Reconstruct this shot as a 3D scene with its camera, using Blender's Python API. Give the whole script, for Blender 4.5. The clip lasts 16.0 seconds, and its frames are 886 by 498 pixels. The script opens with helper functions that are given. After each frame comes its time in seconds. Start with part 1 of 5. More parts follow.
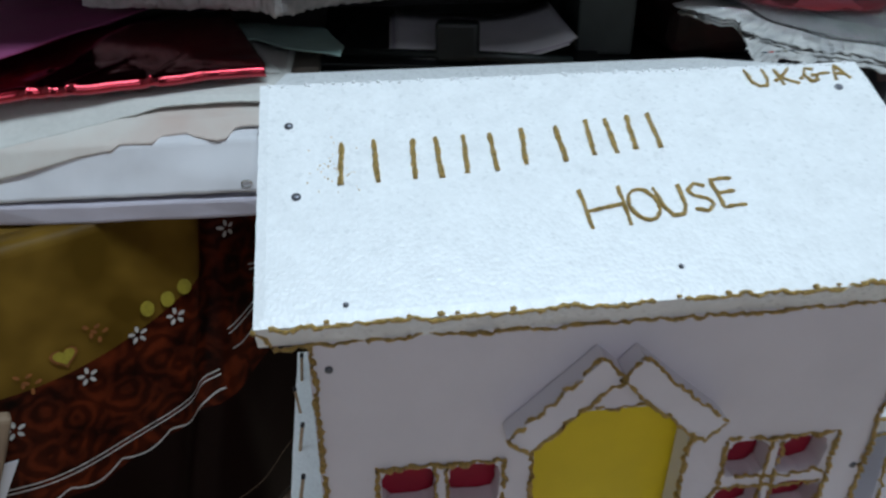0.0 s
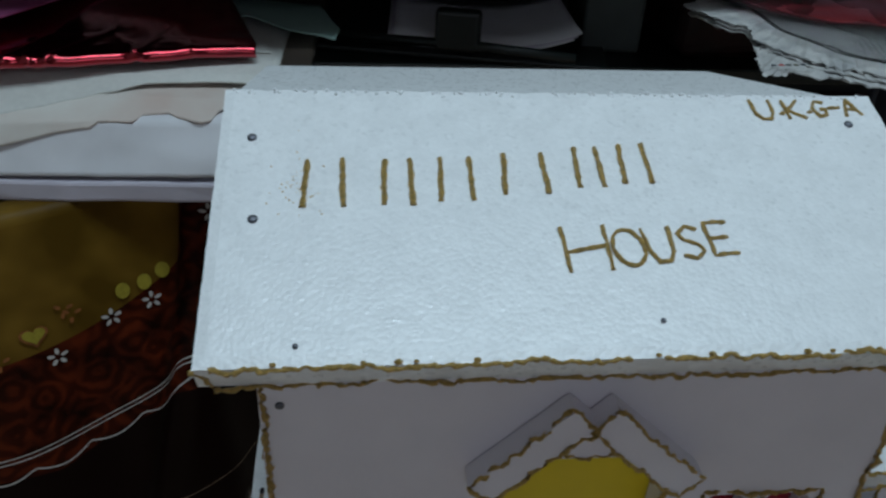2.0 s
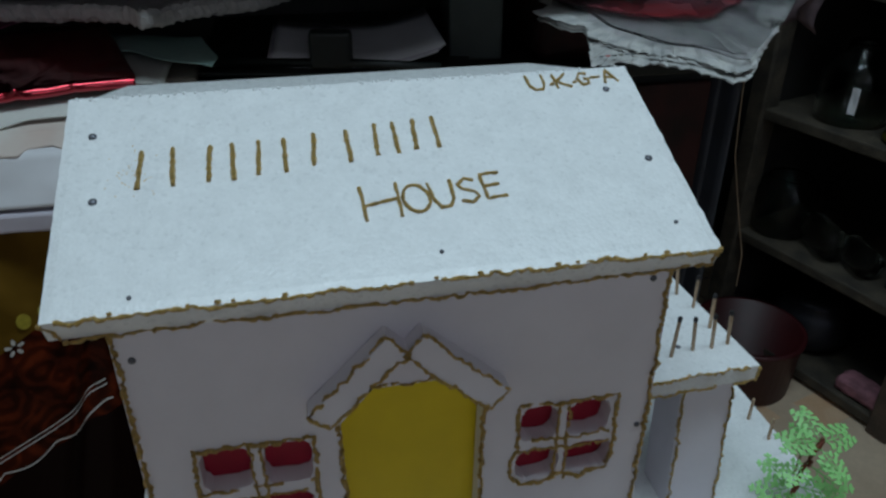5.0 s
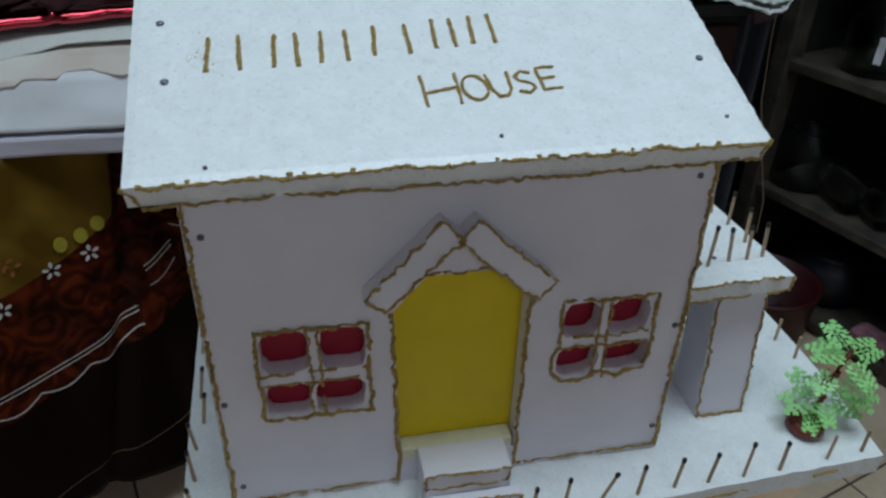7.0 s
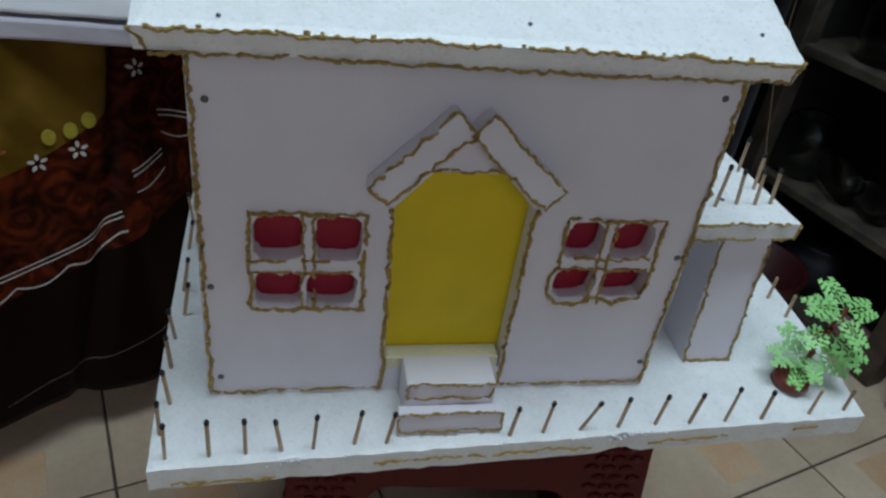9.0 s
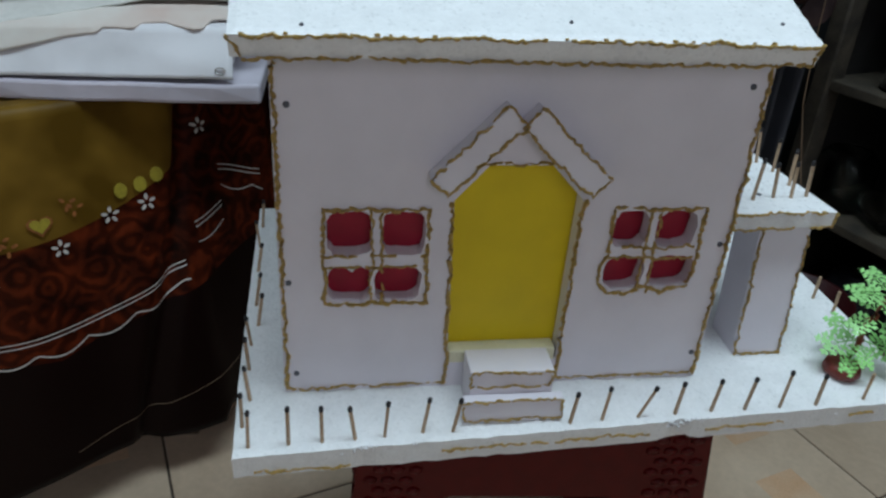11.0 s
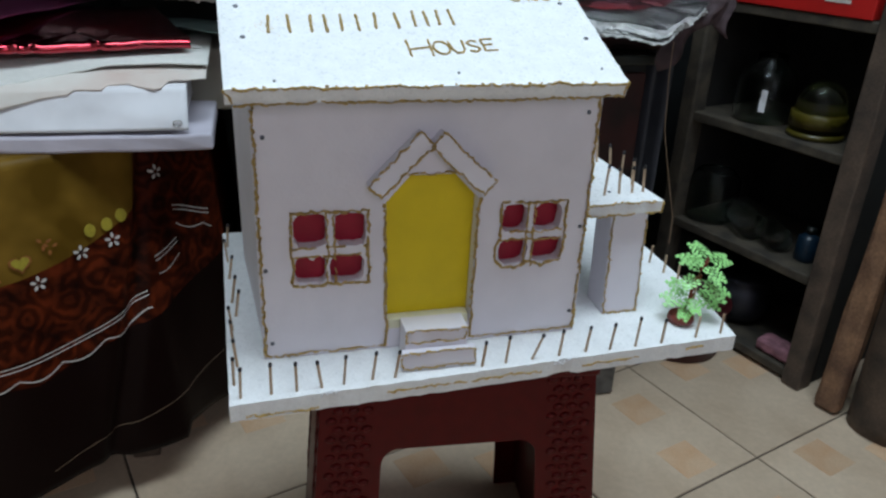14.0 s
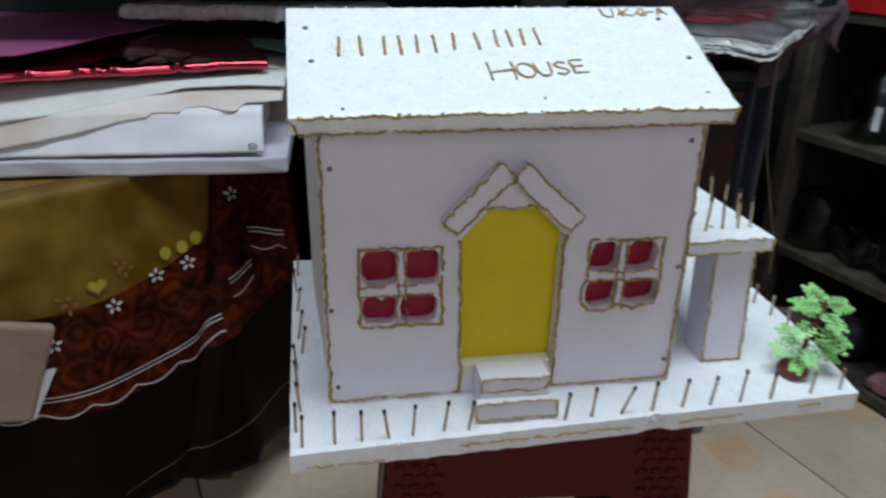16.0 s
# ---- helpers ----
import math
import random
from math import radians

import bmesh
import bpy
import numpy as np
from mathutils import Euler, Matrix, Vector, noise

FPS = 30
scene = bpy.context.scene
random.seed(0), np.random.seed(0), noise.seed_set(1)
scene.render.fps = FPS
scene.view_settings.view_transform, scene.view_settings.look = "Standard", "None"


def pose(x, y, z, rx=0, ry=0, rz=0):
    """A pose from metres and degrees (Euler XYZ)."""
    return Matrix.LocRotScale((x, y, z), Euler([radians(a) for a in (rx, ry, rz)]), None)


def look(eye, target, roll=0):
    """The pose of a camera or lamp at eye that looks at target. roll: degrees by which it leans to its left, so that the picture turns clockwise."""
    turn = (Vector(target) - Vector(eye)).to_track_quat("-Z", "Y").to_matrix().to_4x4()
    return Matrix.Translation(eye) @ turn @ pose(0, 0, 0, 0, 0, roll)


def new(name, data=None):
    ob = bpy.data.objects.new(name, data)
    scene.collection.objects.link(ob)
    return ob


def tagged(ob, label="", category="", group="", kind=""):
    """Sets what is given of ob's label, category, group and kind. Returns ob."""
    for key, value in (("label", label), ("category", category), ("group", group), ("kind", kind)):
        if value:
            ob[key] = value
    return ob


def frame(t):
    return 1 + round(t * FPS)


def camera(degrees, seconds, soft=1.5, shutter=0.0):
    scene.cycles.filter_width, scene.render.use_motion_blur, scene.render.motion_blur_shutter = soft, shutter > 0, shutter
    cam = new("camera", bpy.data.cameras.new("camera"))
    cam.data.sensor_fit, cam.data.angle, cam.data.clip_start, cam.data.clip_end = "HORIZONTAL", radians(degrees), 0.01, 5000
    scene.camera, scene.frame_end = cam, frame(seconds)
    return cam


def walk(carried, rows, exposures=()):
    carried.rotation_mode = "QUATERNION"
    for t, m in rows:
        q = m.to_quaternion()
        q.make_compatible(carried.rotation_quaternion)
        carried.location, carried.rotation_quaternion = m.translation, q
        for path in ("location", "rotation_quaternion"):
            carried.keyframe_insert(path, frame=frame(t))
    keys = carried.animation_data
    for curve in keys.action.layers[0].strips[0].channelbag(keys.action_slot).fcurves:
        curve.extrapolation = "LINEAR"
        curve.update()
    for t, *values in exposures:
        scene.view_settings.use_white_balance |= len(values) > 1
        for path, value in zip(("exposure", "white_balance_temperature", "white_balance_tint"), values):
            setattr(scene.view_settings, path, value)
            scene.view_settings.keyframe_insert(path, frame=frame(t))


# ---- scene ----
cam = camera(61.98, 16.0, soft=2.4, shutter=0.5)
PATH = [
    (0, (-0.11486, -0.26643, 0.92935), (0.07274, 1.46228, -0.05878), -0.33),
    (0.5, (-0.11096, -0.2285, 0.9331), (0.0459, 1.45966, -0.1278), 0.17),
    (1, (-0.10742, -0.22615, 0.9389), (0.05779, 1.47089, -0.10647), 1.01),
    (1.5, (-0.10659, -0.23298, 0.94047), (0.05581, 1.47742, -0.08333), 2.23),
    (2, (-0.09865, -0.23356, 0.93871), (0.09044, 1.46108, -0.10648), 3.02),
    (2.5, (-0.08291, -0.23889, 0.94091), (0.15495, 1.45884, -0.0892), 2.34),
    (3, (-0.07475, -0.25013, 0.94598), (0.20224, 1.45606, -0.06009), 2.29),
    (3.5, (-0.0647, -0.25845, 0.94438), (0.26473, 1.44488, -0.05068), 1.87),
    (4, (-0.0504, -0.28789, 0.9485), (0.29754, 1.42371, -0.02585), 0.55),
    (4.2, (-0.04754, -0.29309, 0.94886), (0.30939, 1.42466, -0.01131), 0.27),
    (6.3, (-0.06053, -0.33791, 0.9232), (0.29006, 1.34213, -0.10373), 0.18),
    (6.5, (-0.06614, -0.3389, 0.92152), (0.28295, 1.33924, -0.10901), 0.36),
    (7, (-0.07965, -0.33873, 0.91263), (0.2525, 1.32785, -0.14197), 0.98),
    (7.5, (-0.08918, -0.33956, 0.90623), (0.23916, 1.31633, -0.16627), 1.90),
    (8, (-0.09177, -0.34365, 0.89351), (0.26256, 1.29261, -0.20062), 3.64),
    (8.5, (-0.09118, -0.34173, 0.87719), (0.28189, 1.23804, -0.2912), 7.04),
    (9, (-0.09011, -0.34725, 0.87192), (0.28152, 1.26688, -0.24901), 7.95),
    (9.5, (-0.08714, -0.34973, 0.86881), (0.28324, 1.28512, -0.2221), 7.95),
    (10, (-0.08936, -0.3504, 0.8503), (0.1639, 1.32053, -0.21922), 3.93),
    (10.2, (-0.08994, -0.35373, 0.84613), (0.1639, 1.3327, -0.19863), 3.66),
    (12.3, (-0.14387, -0.50033, 0.86139), (0.18309, 1.25163, -0.04622), 3.14),
    (12.5, (-0.1428, -0.50862, 0.86387), (0.19374, 1.21692, -0.08968), 2.80),
    (13, (-0.13717, -0.53063, 0.86402), (0.25925, 1.20084, -0.05515), 2.70),
    (13.5, (-0.13699, -0.55564, 0.87342), (0.31916, 1.18892, 0.0083), 2.36),
    (14, (-0.1437, -0.56927, 0.88339), (0.33201, 1.18478, 0.04851), 2.60),
    (14.5, (-0.14381, -0.56928, 0.88413), (0.31099, 1.1895, 0.04757), 1.55),
    (15, (-0.14388, -0.56882, 0.88248), (0.31154, 1.18634, 0.03867), 1.49),
    (15.5, (-0.14776, -0.55695, 0.8814), (0.28009, 1.22402, 0.07823), 1.95),
    (16, (-0.13095, -0.51187, 0.87996), (0.13732, 1.29769, 0.07157), 0.84),
]
EXPOSURES = [
    (0.0, -0.22, 6000, 10), (0.5, -0.62, 5900, 6), (1.0, -0.79, 5900, 6), (1.5, -0.85, 5900, 6), (3.0, -0.95, 5900, 5), (4.0, -1.03, 5900, 4),
    (6.5, -0.66, 5970, 6), (8.0, -0.50, 6000, 7), (10.0, -0.26, 6050, 8), (12.5, -0.07, 6110, 9), (14.5, 0.11, 6130, 11), (16.0, 0.09, 6150, 12),
]
walk(cam, [(t, look(eye, target, roll)) for t, eye, target, roll in PATH], EXPOSURES)

# ---- world and light ----
U = Vector((0.955, 0.297, 0.0))      # along the floor tiles
V = Vector((-0.297, 0.955, 0.0))
TILE0 = Vector((0.708, 0.315, 0.0))  # one crossing of the tile joints
RM = Matrix(((U.x, V.x, 0, 0), (U.y, V.y, 0, 0), (0, 0, 1, 0), (0, 0, 0, 1)))


def uv(u, v, z=0.0):
    return U * u + V * v + Vector((0, 0, z))


world = bpy.data.worlds.new("world")
scene.world = world
world.use_nodes = True
wn = world.node_tree
sky = wn.nodes.new("ShaderNodeTexSky")
sky.sky_type = "NISHITA"
sky.sun_disc = False
sky.sun_elevation = radians(40)
sky.sun_rotation = radians(160)
wn.links.new(sky.outputs[0], wn.nodes["Background"].inputs[0])
wn.nodes["Background"].inputs[1].default_value = 0.1

WIN_U, WIN_V, WIN_Z = -0.55, -2.3, 1.75


def area_lamp(name, eye, target, sx, sy, watts, color):
    lamp = bpy.data.lights.new(name, "AREA")
    lamp.shape = "RECTANGLE"
    lamp.size, lamp.size_y, lamp.energy, lamp.color = sx, sy, watts, color
    ob = new(name, lamp)
    ob.matrix_basis = look(eye, target)
    return ob


# weak pinkish fill for the house front, set in an added, unseen window
area_lamp("window_fill", uv(WIN_U, WIN_V + 0.03, WIN_Z), uv(WIN_U, 0.0, WIN_Z - 0.9), 1.0, 1.1, 5.5, (1.0, 0.92, 1.0))
LAMP = Vector((0.20, -0.12, 2.50))
area_lamp("panel_glow", LAMP - Vector((0, 0, 0.035)), LAMP - Vector((0, 0, 1.0)), 1.4, 0.6, 34.5, (0.80, 0.94, 1.0))

# ---- materials ----


def mat(name, color, rough=0.6, metal=0.0, var=0.12, scale=40.0, bump=0.0, bscale=200.0, kind="noise", tint=None, spec=0.5, fine=0.0, rnd=0.0):
    """A surface with a coarse and a fine variation of colour and a relief."""
    m = bpy.data.materials.new(name)
    m.use_nodes = True
    nt = m.node_tree
    b = nt.nodes["Principled BSDF"]
    b.inputs["Roughness"].default_value = rough
    b.inputs["Metallic"].default_value = metal
    b.inputs["Specular IOR Level"].default_value = spec
    tc = nt.nodes.new("ShaderNodeTexCoord")
    n1 = nt.nodes.new("ShaderNodeTexNoise")
    n1.inputs["Scale"].default_value = scale
    n1.inputs["Detail"].default_value = 6
    nt.links.new(tc.outputs["Object"], n1.inputs["Vector"])
    ramp = nt.nodes.new("ShaderNodeValToRGB")
    dark = tint if tint else tuple(c * (1 - 2.2 * var) for c in color)
    ramp.color_ramp.elements[0].position, ramp.color_ramp.elements[0].color = 0.3, (*dark, 1)
    ramp.color_ramp.elements[1].position, ramp.color_ramp.elements[1].color = 0.62, (*color, 1)
    nt.links.new(n1.outputs["Fac"], ramp.inputs["Fac"])
    out = ramp.outputs["Color"]
    if fine:
        n3 = nt.nodes.new("ShaderNodeTexNoise")
        n3.inputs["Scale"].default_value = scale * 14
        nt.links.new(tc.outputs["Object"], n3.inputs["Vector"])
        mr = nt.nodes.new("ShaderNodeMapRange")
        mr.inputs["From Min"].default_value, mr.inputs["From Max"].default_value = 0.3, 0.7
        mr.inputs["To Min"].default_value, mr.inputs["To Max"].default_value = 1 - fine, 1 + fine
        nt.links.new(n3.outputs["Fac"], mr.inputs["Value"])
        mx = nt.nodes.new("ShaderNodeVectorMath")
        mx.operation = "SCALE"
        nt.links.new(out, mx.inputs[0])
        nt.links.new(mr.outputs[0], mx.inputs["Scale"])
        out = mx.outputs[0]
    if rnd:
        oi = nt.nodes.new("ShaderNodeObjectInfo")
        mr2 = nt.nodes.new("ShaderNodeMapRange")
        mr2.inputs["To Min"].default_value, mr2.inputs["To Max"].default_value = 1 - rnd, 1 + rnd
        nt.links.new(oi.outputs["Random"], mr2.inputs["Value"])
        mx2 = nt.nodes.new("ShaderNodeVectorMath")
        mx2.operation = "SCALE"
        nt.links.new(out, mx2.inputs[0])
        nt.links.new(mr2.outputs[0], mx2.inputs["Scale"])
        out = mx2.outputs[0]
    nt.links.new(out, b.inputs["Base Color"])
    if bump:
        if kind == "beads":
            # pressed beads: rounded cells, each a little lighter or darker than its neighbours
            n2 = nt.nodes.new("ShaderNodeTexVoronoi")
            n2.feature = "SMOOTH_F1"
            n2.inputs["Smoothness"].default_value = 0.35
            n2.inputs["Scale"].default_value = bscale
            inv = nt.nodes.new("ShaderNodeMath")
            inv.operation = "MULTIPLY"
            inv.inputs[1].default_value = -1.0
            nt.links.new(n2.outputs["Distance"], inv.inputs[0])
            h = inv.outputs[0]
            sp = nt.nodes.new("ShaderNodeSeparateXYZ")
            nt.links.new(n2.outputs["Color"], sp.inputs[0])
            mr3 = nt.nodes.new("ShaderNodeMapRange")
            mr3.inputs["To Min"].default_value, mr3.inputs["To Max"].default_value = 0.965, 1.025
            nt.links.new(sp.outputs[0], mr3.inputs["Value"])
            mx3 = nt.nodes.new("ShaderNodeVectorMath")
            mx3.operation = "SCALE"
            nt.links.new(out, mx3.inputs[0])
            nt.links.new(mr3.outputs[0], mx3.inputs["Scale"])
            nt.links.new(mx3.outputs[0], b.inputs["Base Color"])
            # some beads are glossier
            mr4 = nt.nodes.new("ShaderNodeMapRange")
            mr4.inputs["From Min"].default_value, mr4.inputs["From Max"].default_value = 0.7, 1.0
            mr4.inputs["To Min"].default_value, mr4.inputs["To Max"].default_value = rough, rough * 0.6
            nt.links.new(sp.outputs[1], mr4.inputs["Value"])
            nt.links.new(mr4.outputs[0], b.inputs["Roughness"])
        elif kind == "cells":
            n2 = nt.nodes.new("ShaderNodeTexVoronoi")
            n2.inputs["Scale"].default_value = bscale
            h = n2.outputs["Distance"]
        else:
            n2 = nt.nodes.new("ShaderNodeTexNoise")
            n2.inputs["Scale"].default_value = bscale
            n2.inputs["Detail"].default_value = 5
            h = n2.outputs["Fac"]
        nt.links.new(tc.outputs["Object"], n2.inputs["Vector"])
        bp = nt.nodes.new("ShaderNodeBump")
        bp.inputs["Strength"].default_value = bump
        bp.inputs["Distance"].default_value = 0.002
        nt.links.new(h, bp.inputs["Height"])
        nt.links.new(bp.outputs["Normal"], b.inputs["Normal"])
    return m


def glass(name, color=(0.9, 0.95, 0.93), rough=0.05):
    m = bpy.data.materials.new(name)
    m.use_nodes = True
    b = m.node_tree.nodes["Principled BSDF"]
    b.inputs["Base Color"].default_value = (*color, 1)
    b.inputs["Transmission Weight"].default_value = 1.0
    b.inputs["Roughness"].default_value = rough
    b.inputs["IOR"].default_value = 1.25
    return m


FOAM = mat("foam", (0.84, 0.85, 0.86), 0.36, var=0.03, scale=60, bump=0.13, bscale=480, kind="beads", fine=0.02)
FOAM_GREY = mat("grey_foam", (0.50, 0.48, 0.47), 0.8, var=0.12, scale=70, bump=0.5, bscale=420, kind="cells", fine=0.08)
FOAM_CUT = mat("foam_cut", (0.80, 0.80, 0.82), 0.7, var=0.06, scale=90, bump=0.5, bscale=420, kind="beads", fine=0.08)
# white foam of upright faces, their dimmer lilac light mixed into the colour
FOAM_LILAC_SHADE = mat("foam_lilac_shade", (0.78, 0.745, 0.80), 0.6, var=0.025, scale=30, bump=0.06, bscale=300, kind="cells")
GOLD = mat("gold_glitter", (0.78, 0.52, 0.16), 0.4, metal=0.3, var=0.2, scale=500, bump=0.8, bscale=2500, kind="cells", fine=0.3)
YELLOW = mat("yellow_paper", (0.79, 0.60, 0.002), 0.5, var=0.04, scale=30, bump=0.05, bscale=300)
CREAM = mat("cream_foam", (0.80, 0.77, 0.55), 0.6, var=0.05, scale=60, bump=0.4, bscale=330, kind="cells")
CRIMSON = mat("crimson_paper", (0.36, 0.005, 0.03), 0.45, var=0.1, scale=50)
WOOD_STICK = mat("match_wood", (0.48, 0.335, 0.21), 0.6, var=0.15, scale=300, rnd=0.15)
MATCH_HEAD = mat("match_head", (0.012, 0.010, 0.012), 0.6, var=0.2, scale=800, bump=0.4, bscale=2500)
PIN = mat("pin_head", (0.14, 0.145, 0.17), 0.35, metal=0.5, var=0.1)
LEAF = mat("plastic_leaf", (0.34, 0.71, 0.23), 0.4, var=0.08, scale=150, rnd=0.15)
POT = mat("plant_pot", (0.18, 0.03, 0.02), 0.45, var=0.15, scale=200)
STEM = mat("plant_stem", (0.22, 0.05, 0.02), 0.5, var=0.2, scale=200)
STOOL = mat("stool_plastic", (0.085, 0.001, 0.0018), 0.4, spec=0.22, var=0.08, scale=60, bump=0.05, bscale=600, fine=0.05)
TILE = mat("floor_tile", (0.60, 0.47, 0.345), 0.32, tint=(0.50, 0.375, 0.265), scale=7, bump=0.03, bscale=60, fine=0.05, rnd=0.05)
TILE_BROWN = mat("tile_motif", (0.62, 0.43, 0.28), 0.32, tint=(0.58, 0.35, 0.20), scale=18, fine=0.06, rnd=0.1)
GROUT = mat("grout", (0.10, 0.075, 0.055), 0.9, var=0.2, scale=60, bump=0.3, bscale=300)
PLASTER = mat("plaster", (0.55, 0.55, 0.52), 0.8, var=0.06, scale=3, bump=0.1, bscale=80)
PAPER = mat("white_paper", (0.76, 0.75, 0.78), 0.6, var=0.06, scale=14, bump=0.25, bscale=18)
PAPER_LILAC = mat("lilac_paper", (0.62, 0.58, 0.66), 0.55, var=0.08, scale=12, bump=0.25, bscale=16)
TORN = mat("torn_card", (0.70, 0.67, 0.62), 0.7, tint=(0.58, 0.42, 0.36), scale=7, bump=0.2, bscale=60)
CREAM_CARD = mat("cream_card", (0.70, 0.69, 0.65), 0.65, var=0.06, scale=11, bump=0.2, bscale=50, fine=0.04)
FOIL = mat("red_foil", (0.42, 0.006, 0.025), 0.17, metal=1.0, var=0.1, scale=30, bump=0.3, bscale=26)
FOIL.node_tree.nodes["Principled BSDF"].inputs["Coat Weight"].default_value = 1.0
FOIL.node_tree.nodes["Principled BSDF"].inputs["Coat Roughness"].default_value = 0.12
PINK = mat("magenta_sheet", (0.36, 0.09, 0.22), 0.4, var=0.08, scale=12)
BLACK = mat("black_plastic", (0.008, 0.011, 0.010), 0.4, var=0.2, scale=30, bump=0.1, bscale=90)
DARK = mat("dark_cabinet", (0.010, 0.011, 0.011), 0.55, var=0.3, scale=12, bump=0.1, bscale=60)
DARK_RED = mat("dark_red_cloth", (0.04, 0.005, 0.005), 0.7, var=0.5, scale=14, bump=0.2, bscale=60)
GREYBLUE = mat("grey_cloth", (0.05, 0.055, 0.07), 0.7, var=0.15, scale=14, bump=0.2, bscale=60)
MINT = mat("mint_sheet", (0.33, 0.47, 0.43), 0.4, var=0.1, scale=12)
OLDWOOD = mat("old_wood", (0.10, 0.068, 0.048), 0.7, tint=(0.036, 0.026, 0.02), scale=16, bump=0.5, bscale=70, fine=0.2)
SHELFWOOD = mat("shelf_wood", (0.068, 0.054, 0.037), 0.75, tint=(0.022, 0.018, 0.014), scale=22, bump=0.5, bscale=90, fine=0.2)
# shelf wood with the shade of the recess put into its colour
SHELF_SHADED = mat("shelf_inside_shaded", (0.016, 0.014, 0.012), 0.8, var=0.3, scale=14, bump=0.2, bscale=60)
ORANGEWOOD = mat("split_wood", (0.26, 0.14, 0.075), 0.7, tint=(0.09, 0.045, 0.028), scale=14, bump=0.5, bscale=60, fine=0.2)
NEWS = mat("newsprint", (0.54, 0.53, 0.51), 0.7, tint=(0.36, 0.36, 0.36), scale=40, bump=0.3, bscale=40, fine=0.1)
REDPACK = mat("red_packet", (0.17, 0.015, 0.02), 0.4, tint=(0.13, 0.06, 0.075), scale=9)
RED = mat("red_box", (0.50, 0.015, 0.012), 0.4, var=0.1, scale=12)
YPLASTIC = mat("yellow_plastic", (0.075, 0.06, 0.006), 0.35, var=0.1, scale=30)
BLUE = mat("blue_plastic", (0.007, 0.022, 0.042), 0.35, var=0.2, scale=60)
MAUVE = mat("mauve_cloth", (0.085, 0.055, 0.062), 0.8, var=0.3, scale=30, bump=0.3, bscale=60)
BROWNPAPER = mat("brown_paper", (0.29, 0.205, 0.135), 0.6, var=0.1, scale=20)
PRINT_WHITE = mat("white_print", (0.62, 0.58, 0.54), 0.6, var=0.15, scale=200)
PRINT_YELLOW = mat("yellow_print", (0.36, 0.29, 0.025), 0.55, var=0.12, scale=200)
PRINT_BROWN = mat("brown_print", (0.30, 0.10, 0.02), 0.55, var=0.2, scale=200)
GLASS = glass("clear_glass", (0.86, 0.91, 0.88))
GOLD_TOP = mat("gold_cloth", (0.19, 0.107, 0.015), 0.5, tint=(0.090, 0.048, 0.005), scale=14, bump=0.1, bscale=30)
FILM = glass("clear_plastic_film", (0.95, 0.94, 0.96), 0.18)


def math_node(nt, op, a, b=None):
    n = nt.nodes.new("ShaderNodeMath")
    n.operation = op
    for i, s in enumerate((a, b)):
        if s is None:
            continue
        if isinstance(s, (int, float)):
            n.inputs[i].default_value = s
        else:
            nt.links.new(s, n.inputs[i])
    return n.outputs[0]


